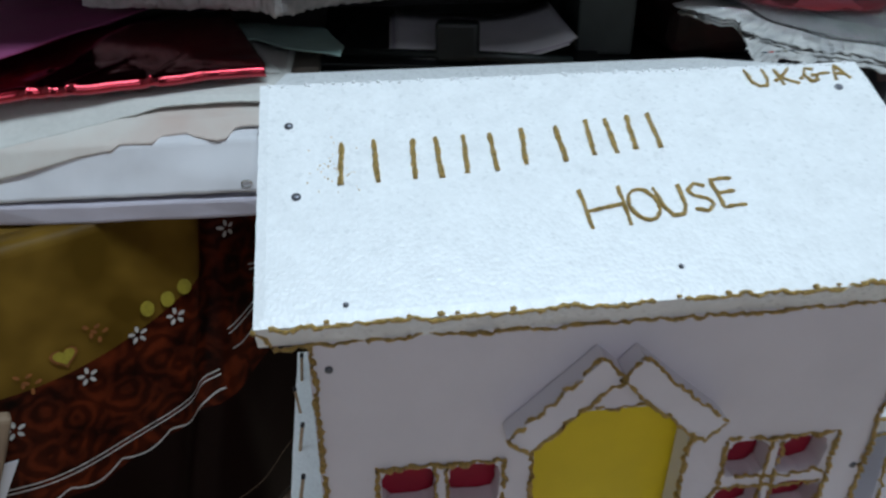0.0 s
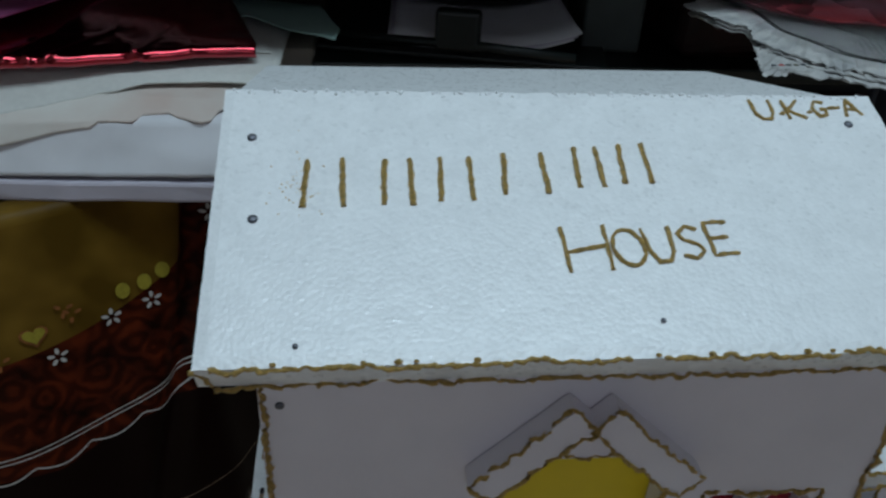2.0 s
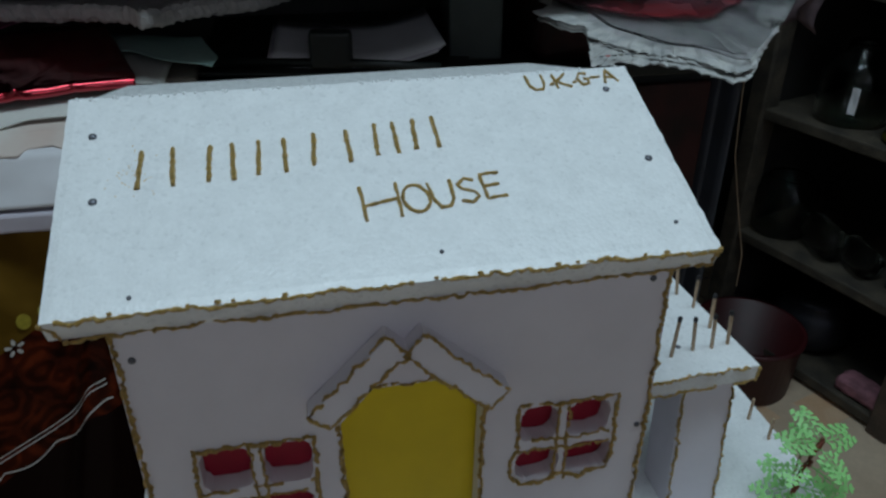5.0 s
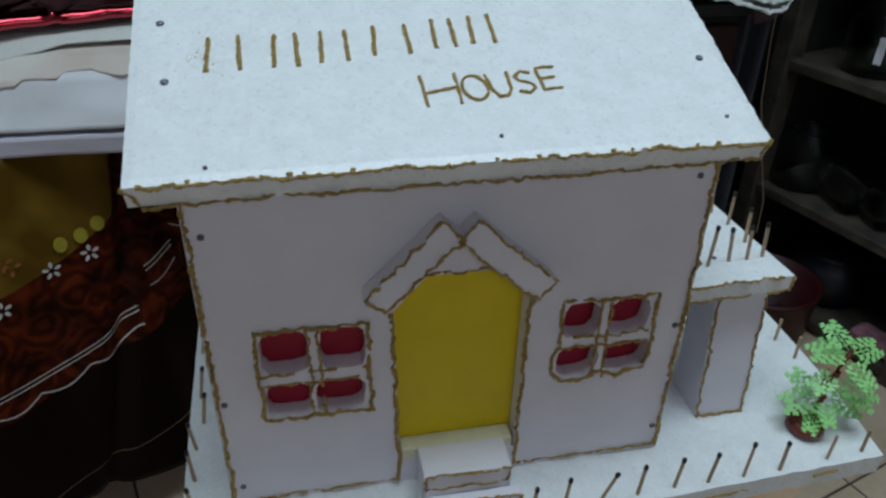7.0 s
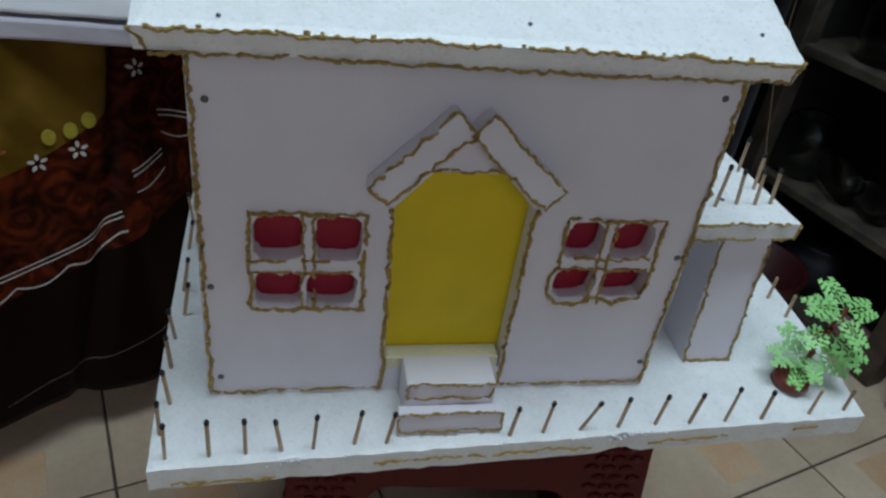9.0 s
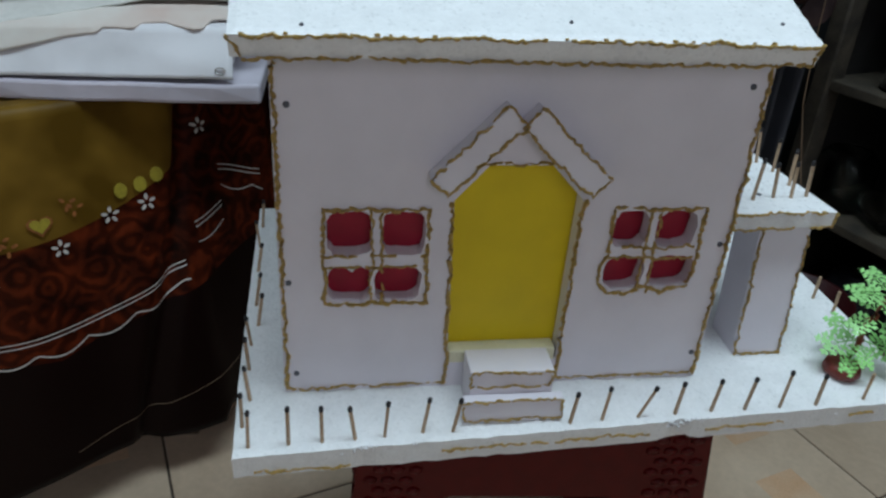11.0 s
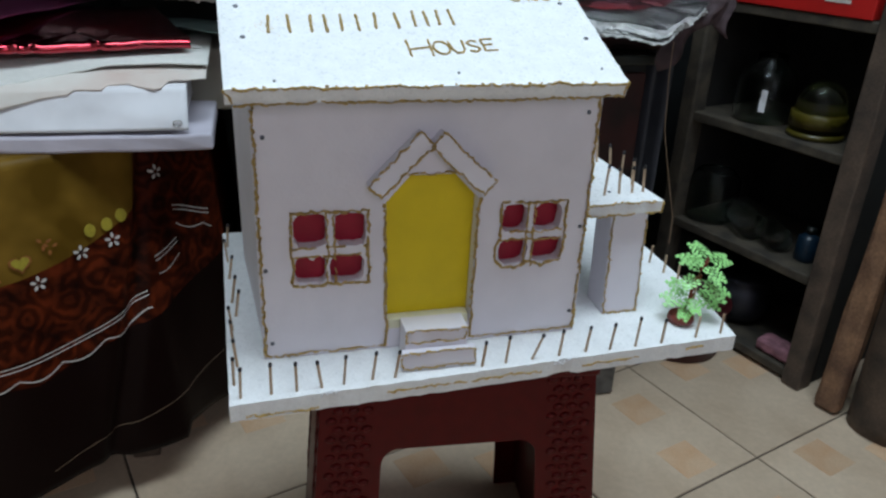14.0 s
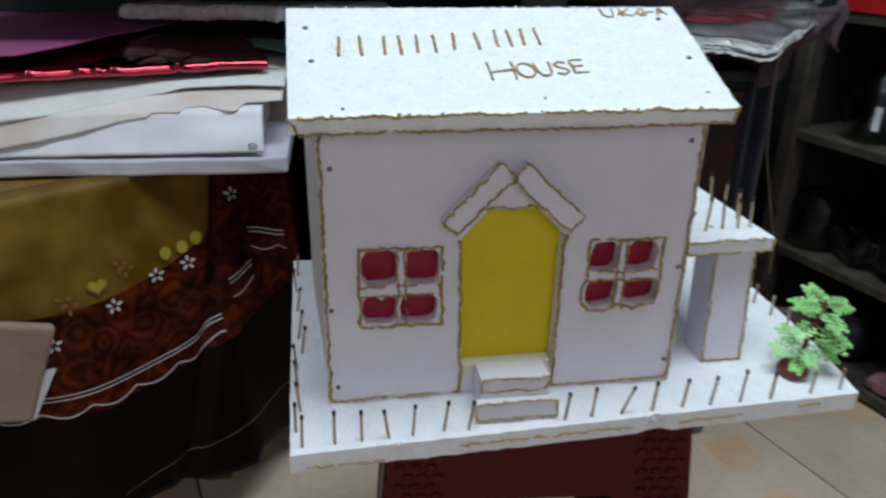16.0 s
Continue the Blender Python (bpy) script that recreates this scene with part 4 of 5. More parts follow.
bm = bmesh.new()
lay = bm.loops.layers.uv.new("UVMap")
S0, S1, NS, NZ = -0.46, 0.95, 190, 46
gv, uvs = {}, {}
for i in range(NS + 1):
    s = S0 + (S1 - S0) * i / NS
    for j in range(NZ + 1):
        z = TT + (hem(s) - TT) * j / NZ
        gv[i, j] = bm.verts.new(cloth_at(s, z))
        uvs[gv[i, j]] = (s, z)
for i in range(NS + 1):
    # the cloth turns over the table's edge and lies on its top
    s = S0 + (S1 - S0) * i / NS
    top_in = cloth_at(s, TT, -0.03)
    gv[i, -1] = bm.verts.new((top_in.x, top_in.y, TT + 0.0045))
    uvs[gv[i, -1]] = (s, TT)
    gv[i, 0].co.z = TT + 0.002
for i in range(NS):
    for j in range(-1, NZ):
        f = bm.faces.new((gv[i, j], gv[i + 1, j], gv[i + 1, j + 1], gv[i, j + 1]))
        for lp in f.loops:
            lp[lay].uv = uvs[lp.vert]
drape = part("drape", bm, CLOTH, cloth, smooth=True)
sol = drape.modifiers.new("thickness", "SOLIDIFY")
sol.thickness = 0.0012
bm = prism([(-0.323, 0.519), (-0.228, 0.647), (-0.212, 0.955), (-1.10, 0.96), (-1.10, -0.002)], 0.003)
part("cloth_top", bm, GOLD_TOP, cloth, m=Matrix.Translation((0, 0, TT + 0.001)) @ Matrix.Rotation(radians(-90), 4, "X"))


def ribbon(name, pts, width, material):
    """A printed line that lies on the cloth, through (s, z) places."""
    bm = bmesh.new()
    prev = None
    for s, z in pts:
        a, b = bm.verts.new(cloth_at(s, z + width / 2, 0.0032)), bm.verts.new(cloth_at(s, z - width / 2, 0.0032))
        if prev:
            bm.faces.new((prev[0], a, b, prev[1]))
        prev = (a, b)
    return part(name, bm, material, cloth)


def border(s):
    return 0.350 - 0.58 * s + 1.58 * s * s


steps = [0.012 + 0.006 * k for k in range(75)]
ribbon("printed_line", [(s, border(s)) for s in steps], 0.0016, PRINT_WHITE)
ribbon("printed_line", [(s, border(s) - 0.006) for s in steps], 0.0016, PRINT_WHITE)
ribbon("printed_scallop", [(s, border(s) - 0.022 - 0.011 * abs(math.sin((s - 0.02) * math.pi / 0.062))) for s in steps], 0.0022, PRINT_WHITE)
for s0, s1, za, zb_ in ((-0.008, -0.060, 0.392, 0.402), (-0.064, -0.140, 0.452, 0.424)):
    run = [(s0 + (s1 - s0) * k / 14, za + (zb_ - za) * k / 14) for k in range(15)]
    for dz in (0.0, -0.007):
        ribbon("printed_line", [(q, z + dz + 0.002 * math.sin(q * 60)) for q, z in run], 0.0018, PRINT_WHITE)
    ribbon("printed_scallop", [(q, z - 0.026 - 0.008 * abs(math.sin(q * 52))) for q, z in run], 0.0018, PRINT_WHITE)
ribbon("stitched_line", [(-0.12 + 0.01 * k, 0.175 - 0.0018 * k) for k in range(32)], 0.0008, BROWNPAPER)


def blossom(s, z, r, petals, material, name):
    bm = bmesh.new()
    for k in range(petals):
        t = 2 * math.pi * k / petals + 0.3
        ring = []
        for q in range(8):
            w = 2 * math.pi * q / 8
            a, b = 0.62 + 0.36 * math.cos(w), 0.2 * math.sin(w)
            x, y = r * (a * math.cos(t) - b * math.sin(t)), r * (a * math.sin(t) + b * math.cos(t))
            ring.append(bm.verts.new(cloth_at(s - x, z + y, 0.0034)))
        bm.faces.new(ring)
    part(name, bm, material, cloth)


def disc(s, z, rx, rz, material, name, heart=False):
    bm = bmesh.new()
    ring = []
    for q in range(18):
        w = 2 * math.pi * q / 18
        x, y = rx * math.cos(w), rz * math.sin(w)
        if heart:
            x = rx * math.sin(w) ** 3
            y = rz * (13 * math.cos(w) - 5 * math.cos(2 * w) - 2 * math.cos(3 * w) - math.cos(4 * w)) / 16
        ring.append(bm.verts.new(cloth_at(s - x, z + y, 0.0034 if material is PRINT_BROWN else 0.0042)))
    bm.faces.new(ring)
    part(name, bm, material, cloth)


for s, z in ((0.045, 0.435), (0.090, 0.429), (0.152, 0.403), (0.235, 0.375), (0.32, 0.37), (0.41, 0.385), (-0.045, 0.512)):
    blossom(s, z, 0.0115, 5, PRINT_WHITE, "printed_flower")
for s, z in ((0.028, 0.468), (0.049, 0.460), (0.073, 0.457)):
    disc(s, z, 0.0078, 0.0098, PRINT_YELLOW, "printed_berry")
disc(0.168, 0.436, 0.0145, 0.0135, PRINT_BROWN, "printed_heart", True)
disc(0.168, 0.437, 0.0115, 0.0105, PRINT_YELLOW, "printed_heart", True)
for s, z in ((0.128, 0.448), (0.205, 0.418), (0.135, 0.456), (0.212, 0.428)):
    blossom(s, z, 0.011, 3, PRINT_BROWN, "printed_sprig")

# ---- stack of sheets on the table ----


def sheet(name, x0, x1, y0, y1, z0, z1, material, label, cat, yaw=0.0, tilt=0.0, rough=0.0015, parent=None, roll=0.0):
    """A flat bundle of paper with a soft, slightly wavy front edge."""
    sx, sy, sz = x1 - x0, y1 - y0, z1 - z0
    bm = block(sx, sy, sz, min(0.004, sz * 0.3), 2, cuts=14, jitter=0)
    for v in bm.verts:
        v.co.z += rough * 2 * noise.noise((v.co.x * 9 + x0 * 7, v.co.y * 9, z0 * 50))
        if v.co.y < -sy * 0.48:
            v.co.y += rough * 1.5 * noise.noise((v.co.x * 30, v.co.z * 60, z0 * 90))
    m = Matrix.Translation(((x0 + x1) / 2, y0, (z0 + z1) / 2)) @ Matrix.Rotation(radians(yaw), 4, "Z") @ Matrix.Rotation(radians(tilt), 4, "X") @ Matrix.Rotation(radians(roll), 4, "Y") @ Matrix.Translation((0, sy / 2, 0))
    ob = part(name, bm, material, parent, m=m, smooth=False)
    return tagged(ob, label, cat) if not parent else ob

def slope_y(z):
    """Front of the stack, which leans back as it rises."""
    return 0.452 + (z - 0.57) * 0.45 if z < 0.65 else 0.488 + (z - 0.65) * 2.5


def along(x, points):
    """Height at x on a line through (x, z) points."""
    for (a, za), (b, zb_) in zip(points, points[1:]):
        if x <= b:
            return za + (zb_ - za) * (x - a) / (b - a)
    return points[-1][1]


TORN_EDGE = [(-0.95, 0.600), (-0.60, 0.602), (-0.456, 0.628), (-0.415, 0.638), (-0.373, 0.645), (-0.370, 0.650), (-0.333, 0.650), (-0.331, 0.6535), (-0.300, 0.655), (-0.297, 0.6535), (-0.269, 0.650), (-0.2595, 0.651), (-0.2575, 0.657), (-0.203, 0.659)]
CUT_EDGE = [(-0.95, 0.615), (-0.60, 0.636), (-0.455, 0.655), (-0.393, 0.663), (-0.333, 0.672), (-0.256, 0.674), (-0.200, 0.672)]


def draped(name, x0, x1, low, z1, lift, material, label, cat, back=0.26, ragged=0.0, seed=0.0, thick=0.0016):
    """A sheet that lies on the stack and hangs over its leaning front down to the edge low(x)."""
    bm = bmesh.new()
    nx, nz, rows_ = 90, 12, []
    for i in range(nx + 1):
        x = x0 + (x1 - x0) * i / nx
        col = []
        zl = low(x) + ragged * noise.noise((x * 60, seed, 0)) + 0.4 * ragged * noise.noise((x * 230, seed, 5))
        for j in range(nz + 1):
            z = zl + (z1 - zl) * j / nz
            w = 0.0025 * noise.noise((x * 11, z * 30, seed)) + 0.0012 * noise.noise((x * 40, z * 40, seed + 3))
            col.append(bm.verts.new((x, slope_y(z) - lift + w, z)))
        for k in range(1, 7):
            y = slope_y(z1) - lift + back * k / 6
            col.append(bm.verts.new((x, y, z1 + 0.004 * math.sin(k * 0.5) + 0.002 * noise.noise((x * 9, y * 9, seed)))))
        rows_.append(col)
    for a, b in zip(rows_, rows_[1:]):
        for k in range(len(a) - 1):
            bm.faces.new((a[k], b[k], b[k + 1], a[k + 1]))
    ob = part(name, bm, material, None, smooth=True)
    md = ob.modifiers.new("thickness", "SOLIDIFY")
    md.thickness, md.offset = thick, -1
    return tagged(ob, label, cat)


sheet("folded_paper", -0.95, -0.199, 0.458, 0.84, 0.5735, 0.597, PAPER_LILAC, "lilac-white folded paper at the bottom of the stack", "paper", roll=0.8)
sheet("paper_block", -0.95, -0.235, 0.488, 0.82, 0.598, 0.646, PAPER, "thick block of white paper within the stack", "paper")
draped("envelope", -0.95, -0.229, lambda x: 0.598 - 0.006 * (x + 0.229), 0.652, 0.006, PAPER, "large white envelope with a metal clip in the stack", "envelope", seed=1.0)
draped("torn_card", -0.95, -0.203, lambda x: along(x, TORN_EDGE), 0.664, 0.010, TORN, "cream torn card with pink stains on the stack", "card", ragged=0.0012, seed=2.0, thick=0.0022)
draped("old_card", -0.95, -0.200, lambda x: along(x, CUT_EDGE), 0.678, 0.0135, CREAM_CARD, "creased cream card with a cut edge on the stack", "card", ragged=0.0006, seed=6.0, thick=0.002)
clip = part("metal_clip", tube([(-0.243 + 0.006 * math.cos(k), slope_y(0.607) - 0.0085, 0.607 + 0.004 * math.sin(k)) for k in (0, 0.9, 1.8, 2.7, 3.6, 4.5, 5.4)], 0.001, 5), mat("bright_steel", (0.7, 0.7, 0.7), 0.2, metal=1.0), None)
tagged(clip, "small bright bent metal clip on the envelope", "clip")

# red foil packet with a crumpled rolled edge
bm = bmesh.new()
NXF, prof = 330, []
for k in range(11):
    t = radians(-100 + 190 * k / 10)
    prof.append((-0.008 * math.cos(t), 0.007 * math.sin(t)))
prof += [(0.004 + 0.005 * k, 0.007 + 0.0004 * k) for k in range(1, 13)]
prof += [(0.064 + 0.024 * k, 0.0118 + 0.0024 * k) for k in range(1, 7)]
# sharp creases that run over the rolled edge: place, lean, height, reach
CREASES = ((-0.338, -0.55, 0.0042, 0.045), (-0.345, 0.5, 0.003, 0.03), (-0.424, 0.7, 0.0045, 0.07), (-0.437, -0.3, 0.004, 0.04), (-0.460, 0.4, 0.003, 0.06), (-0.285, -0.2, 0.0012, 0.02), (-0.52, 0.5, 0.004, 0.05))


def crease_height(x, a):
    h = 0.0
    for x0, lean, hi, reach in CREASES:
        d = abs(x - x0 - lean * (a + 0.01))
        h += hi * math.exp(-d / 0.0035) * math.exp(-max(0.0, a) / reach)
    return h


cols = []
for i in range(NXF + 1):
    x = -0.95 + 0.726 * i / NXF
    col = []
    for a, b in prof:
        soft = noise.noise((x * 16, a * 30, 2)) * 0.5 + (0.4 - abs(noise.noise((x * 34, a * 50 + b * 60, 5)))) * 0.35 * (1.0 if a < 0.02 else 0.2)
        sx = x - 0.33 * max(0, a) * (i / NXF) ** 6
        fy = 0.581 + 0.26 * max(x + 0.224, -0.33)
        h = crease_height(x, a)
        col.append(bm.verts.new((sx, fy + a - h * (a < 0.004) + 0.003 * soft, 0.6935 + b + 0.8 * h + 0.003 * soft)))
    cols.append(col)
for a, b in zip(cols, cols[1:]):
    for k in range(len(a) - 1):
        bm.faces.new((a[k], b[k], b[k + 1], a[k + 1]))
foil = tagged(part("foil_packet", bm, FOIL, None, smooth=True), "crumpled shiny dark red foil sheet on the paper stack", "foil")
md = foil.modifiers.new("thickness", "SOLIDIFY")
md.thickness = 0.001


def flat_piece(name, outline, z, thick, material, label, cat, wave=0.002, slope=(0, 0), ragged=0.0, cell=0.012, parent=None):
    """A flat piece with a wavy surface and, where asked, a crumbly rim, from its outline in plan."""
    pts = [p.xy for p in resample([(x, y, 0) for x, y in outline], cell, True)]
    cx, cy = sum(p.x for p in pts) / len(pts), sum(p.y for p in pts) / len(pts)
    bm = bmesh.new()

    def h(x, y):
        return z + slope[0] * (x - outline[0][0]) + slope[1] * (y - outline[0][1]) + wave * noise.noise((x * 14, y * 14, z * 9))

    tops, lows = [], []
    for lvl in (1.0, 0.97, 0.75, 0.5, 0.25):
        rt, rl = [], []
        for p in pts:
            q = Vector((cx, cy)).lerp(p, lvl)
            j = noise.noise_vector((q.x * 150, q.y * 150, 1)) * ragged if lvl > 0.9 else Vector((0, 0, 0))
            sag = thick * 0.25 if lvl == 1.0 else 0
            rt.append(bm.verts.new((q.x + j.x, q.y + j.y, h(q.x, q.y) - sag + j.z)))
            rl.append(bm.verts.new((q.x + j.y, q.y + j.x, h(q.x, q.y) - thick + sag + j.z)))
        tops.append(rt)
        lows.append(rl)
    n = len(pts)
    for rings, flip in ((tops, 1), (lows, -1)):
        for a, b in zip(rings, rings[1:]):
            for k in range(n):
                bm.faces.new((a[k], a[(k + 1) % n], b[(k + 1) % n], b[k])[::flip])
        c = bm.verts.new((cx, cy, h(cx, cy) - (thick if flip < 0 else 0)))
        for k in range(n):
            bm.faces.new((rings[-1][k], rings[-1][(k + 1) % n], c)[::flip])
    for k in range(n):
        bm.faces.new((tops[0][k], lows[0][k], lows[0][(k + 1) % n], tops[0][(k + 1) % n]))
    ob = part(name, bm, material, parent)
    return ob if parent else tagged(ob, label, cat)


flat_piece("magenta_sheet", [(-0.95, 0.50), (-0.58, 0.485), (-0.525, 0.495), (-0.445, 0.66), (-0.375, 0.82), (-0.30, 0.90), (-0.95, 0.92)], 0.724, 0.004, PINK, "plain magenta paper sheet on the foil", "paper", slope=(0.0, 0.012))
flat_piece("foam_offcut", [(-0.45, 0.71), (-0.395, 0.705), (-0.34, 0.69), (-0.285, 0.665), (-0.229, 0.633), (-0.207, 0.582), (-0.198, 0.582), (-0.172, 0.633), (-0.12, 0.68), (-0.075, 0.715), (-0.037, 0.793), (-0.05, 0.93), (-0.45, 0.93)], 0.761, 0.020, FOAM_GREY, "broken grey-white foam board offcut with crumbly edge", "foam board", ragged=0.004, cell=0.006, slope=(0.0, -0.07))
flat_piece("mint_sheet", [(-0.30, 0.70), (-0.25, 0.70), (-0.203, 0.655), (-0.170, 0.628), (-0.140, 0.600), (-0.135, 0.64), (-0.165, 0.76), (-0.30, 0.80)], 0.700, 0.002, MINT, "pale mint plastic sheet under the foam offcut", "plastic sheet", wave=0.004)
flat_piece("cream_card", [(-0.60, 0.61), (-0.212, 0.607), (-0.287, 0.86), (-0.60, 0.86)], 0.684, 0.003, CREAM_CARD, "flat cream card lying under the red foil", "card", wave=0.001)
tagged(part("beige_box", block(0.135, 0.15, 0.098, 0.004, base=True), mat("beige_card", (0.30, 0.27, 0.22), 0.7, var=0.12, scale=20), None, m=Matrix.Translation((-0.235, 0.735, TT + 0.006))), "plain beige cardboard box behind the paper stack", "box")

# ---- dark cabinet behind the house ----
cab = holder("dark_cabinet", (0.2, 0.8, 0), "dark painted low cabinet in the shade behind the stool", "cabinet")
part("body", block(0.72, 0.40, 0.645, 0.004, base=True), DARK, cab, m=Matrix.Translation((0.20, 0.86, 0.0)))
part("top_board", block(0.74, 0.43, 0.018, 0.003), BLACK, cab, m=Matrix.Translation((0.20, 0.85, 0.655)))
for x in (0.02, 0.38):
    part("door", block(0.345, 0.014, 0.60, 0.003), DARK_RED, cab, "dark red panelled door", m=Matrix.Translation((x, 0.651, 0.33)))
tall = holder("tall_cupboard", (0.1, 1.25, 0), "tall near-black cupboard standing behind the low cabinet", "cupboard")
# unseen upper part is added height, giving the foil something dark to mirror
part("body", block(1.9, 0.16, 2.3, 0.004, base=True), DARK, tall, m=Matrix.Translation((0.0, 1.17, 0.0)) @ Matrix.Rotation(radians(4), 4, "Z"))
for k, x in enumerate((-0.62, -0.16, 0.30, 0.76)):
    part("door", block(0.44, 0.012, 2.2, 0.003), DARK, tall, m=Matrix.Translation((x, 1.083 + 0.07 * x, 1.13)) @ Matrix.Rotation(radians(4), 4, "Z"))

# unseen board, added to keep the lamp off the tray and foam offcut
part("unseen_shade_board", block(1.06, 0.57, 0.02, 0.003), DARK, tall, m=Matrix.Translation((-0.12, 0.835, 0.840)))

# black tray with curled white sheets
tray = holder("paper_tray", (0.05, 0.75, 0.664), "black plastic tray holding curled white sheets", "tray")
part("base", block(0.36, 0.24, 0.006, 0.002), BLACK, tray, m=Matrix.Translation((0.03, 0.765, 0.668)) @ Matrix.Rotation(radians(-12), 4, "Z"))
part("front_rail", tube([(-0.16, 0.690, 0.683), (0.03, 0.645, 0.684), (0.14, 0.605, 0.683)], 0.006, 8), BLACK, tray, smooth=True)
part("clamp", block(0.055, 0.02, 0.05, 0.006, 3), BLACK, tray, m=Matrix.Translation((0.005, 0.655, 0.700)) @ Matrix.Rotation(radians(-12), 4, "Z"))
for n_, (r, dz, mt) in enumerate(((0.0, 0.0, PAPER), (0.004, 0.004, PAPER_LILAC), (0.009, 0.008, PAPER))):
    bm = bmesh.new()
    cols = []
    for i in range(25):
        a = -0.10 + 0.225 * i / 24
        lift = 0.9 * max(0.0, a - 0.04) ** 1.5 + 1.6 * max(0.0, -a - 0.05) ** 2
        cols.append([bm.verts.new((0.02 + a + 0.25 * y * 0.2 + r, 0.665 + y - 0.2 * a, 0.6735 + dz + lift + 0.1 * y * y)) for y in (0.0, 0.05, 0.1, 0.16, 0.21)])
    for a, b in zip(cols, cols[1:]):
        for k in range(4):
            bm.faces.new((a[k], b[k], b[k + 1], a[k + 1]))
    ob = tagged(part("paper_sheet", bm, mt, None, smooth=True), "curled plain white paper sheet in the black tray", "paper", group="sheets in the tray")
    md = ob.modifiers.new("thickness", "SOLIDIFY")
    md.thickness = 0.0012

file_box = part("box_file", block(0.075, 0.20, 0.15, 0.004, base=True), mat("grey_green_card", (0.040, 0.050, 0.045), 0.6, var=0.15, scale=20, bump=0.1, bscale=60), None, m=Matrix.Translation((0.222, 0.795, 0.6645)) @ Matrix.Rotation(radians(-8), 4, "Z"))
tagged(file_box, "dull grey-green box file on the dark cabinet", "box file")
# bundle of newspapers under a plastic bag, jutting out over the cabinet's edge
tagged(part("folded_cloth", block(0.34, 0.26, 0.072, 0.02, 3, cuts=5, jitter=0.004, base=True), DARK_RED, None, m=Matrix.Translation((0.46, 0.80, 0.6645))), "dark red-brown folded cloth on the low cabinet", "cloth")
for o, z in ((0.0, 0.739), (0.005, 0.7425), (-0.004, 0.746)):
    front_edge = [(0.252 - o, 0.386 + o), (0.290, 0.404 - o), (0.317 + o, 0.390), (0.341, 0.355 + o), (0.365 - o, 0.309), (0.388 - o, 0.319 + o)]
    if o:
        front_edge = [(0.286 + o, 0.470 - 2 * o), (0.318, 0.415 - o), (0.345 - o, 0.366), (0.372 + o, 0.322 + o), (0.390 - o, 0.327)]
    flat_piece("newspaper", front_edge + [(0.47, 0.42), (0.585 + o, 0.56), (0.70, 0.70), (0.74, 0.93), (0.31, 0.93), (0.305, 0.66), (0.270 + o, 0.62 - o), (0.272, 0.545), (0.300, 0.52)], z, 0.0028, NEWS, "crumpled folded newspaper with a ragged edge under a bag", "newspaper", wave=0.006, ragged=0.004, cell=0.006)
bundle = holder("plastic_bag", (0.5, 0.7, 0.748), "clear plastic bag round a dark red packet", "plastic bag")
flat_piece("red_packet", [(0.275, 0.92), (0.298, 0.66), (0.322, 0.57), (0.365, 0.515), (0.445, 0.495), (0.53, 0.58), (0.66, 0.74), (0.68, 0.92)], 0.757, 0.006, REDPACK, "", "", wave=0.005, parent=bundle)
flat_piece("film", [(0.268, 0.93), (0.290, 0.66), (0.315, 0.48), (0.348, 0.385), (0.378, 0.332), (0.392, 0.330), (0.47, 0.415), (0.60, 0.56), (0.72, 0.74), (0.74, 0.93)], 0.763, 0.0016, FILM, "", "", wave=0.008, parent=bundle, slope=(0.0, 0.016), cell=0.008)
# printed colour dots along the newspaper's front edge
for k, mt in enumerate((BLUE, RED, BLACK, YPLASTIC, BLUE, BLACK)):
    p = Vector((0.268 + 0.0075 * k, 0.402 + 0.0008 * k, 0.7426))
    part("print_dot", block(0.0045, 0.003, 0.0006, 0), mt, bpy.data.objects["newspaper"], m=Matrix.Translation(p))
# dark cloth hung between the cabinet and the shelf, with a thin wire before it
bm = bmesh.new()
cols = []
for i in range(19):
    a = i / 18
    x, y = 0.555 + 0.15 * a, 0.60 + 0.05 * a
    cols.append([bm.verts.new((x + 0.01 * math.sin(j), y + 0.012 * math.sin(a * 15 + j * 0.3), (0.745 + 0.03 * a) - (0.075 + 0.03 * math.cos(a * 5)) * j / 6)) for j in range(7)])
for a, b in zip(cols, cols[1:]):
    for k in range(6):
        bm.faces.new((a[k], b[k], b[k + 1], a[k + 1]))
ob = tagged(part("mauve_cloth", bm, MAUVE, None, smooth=True), "dusty mauve-brown cloth hanging beside the shelf top", "cloth")
ob.modifiers.new("thickness", "SOLIDIFY").thickness = 0.003
bm = bmesh.new()
cols = []
for i in range(17):
    a = i / 16
    cols.append([bm.verts.new((0.575 + 0.075 * a, 0.72 + 0.02 * math.sin(a * 13), 0.70 - 0.665 * j / 8)) for j in range(9)])
for a, b in zip(cols, cols[1:]):
    for k in range(8):
        bm.faces.new((a[k], b[k], b[k + 1], a[k + 1]))
ob = tagged(part("grey_cloth", bm, GREYBLUE, None, smooth=True), "plain grey-blue cloth hanging beside the cabinet", "cloth")
ob.modifiers.new("thickness", "SOLIDIFY").thickness = 0.003
tagged(part("thin_wire", tube([(0.545, 0.56, 0.70), (0.541, 0.55, 0.64), (0.550, 0.55, 0.55), (0.575, 0.55, 0.46), (0.597, 0.55, 0.385), (0.60, 0.55, 0.33)], 0.0009, 5), BROWNPAPER, None), "thin pale wire hanging from the bag", "wire")

# ---- wooden shelf beside the wall ----
SU, SV0, SV1 = 1.022, 0.205, 0.60
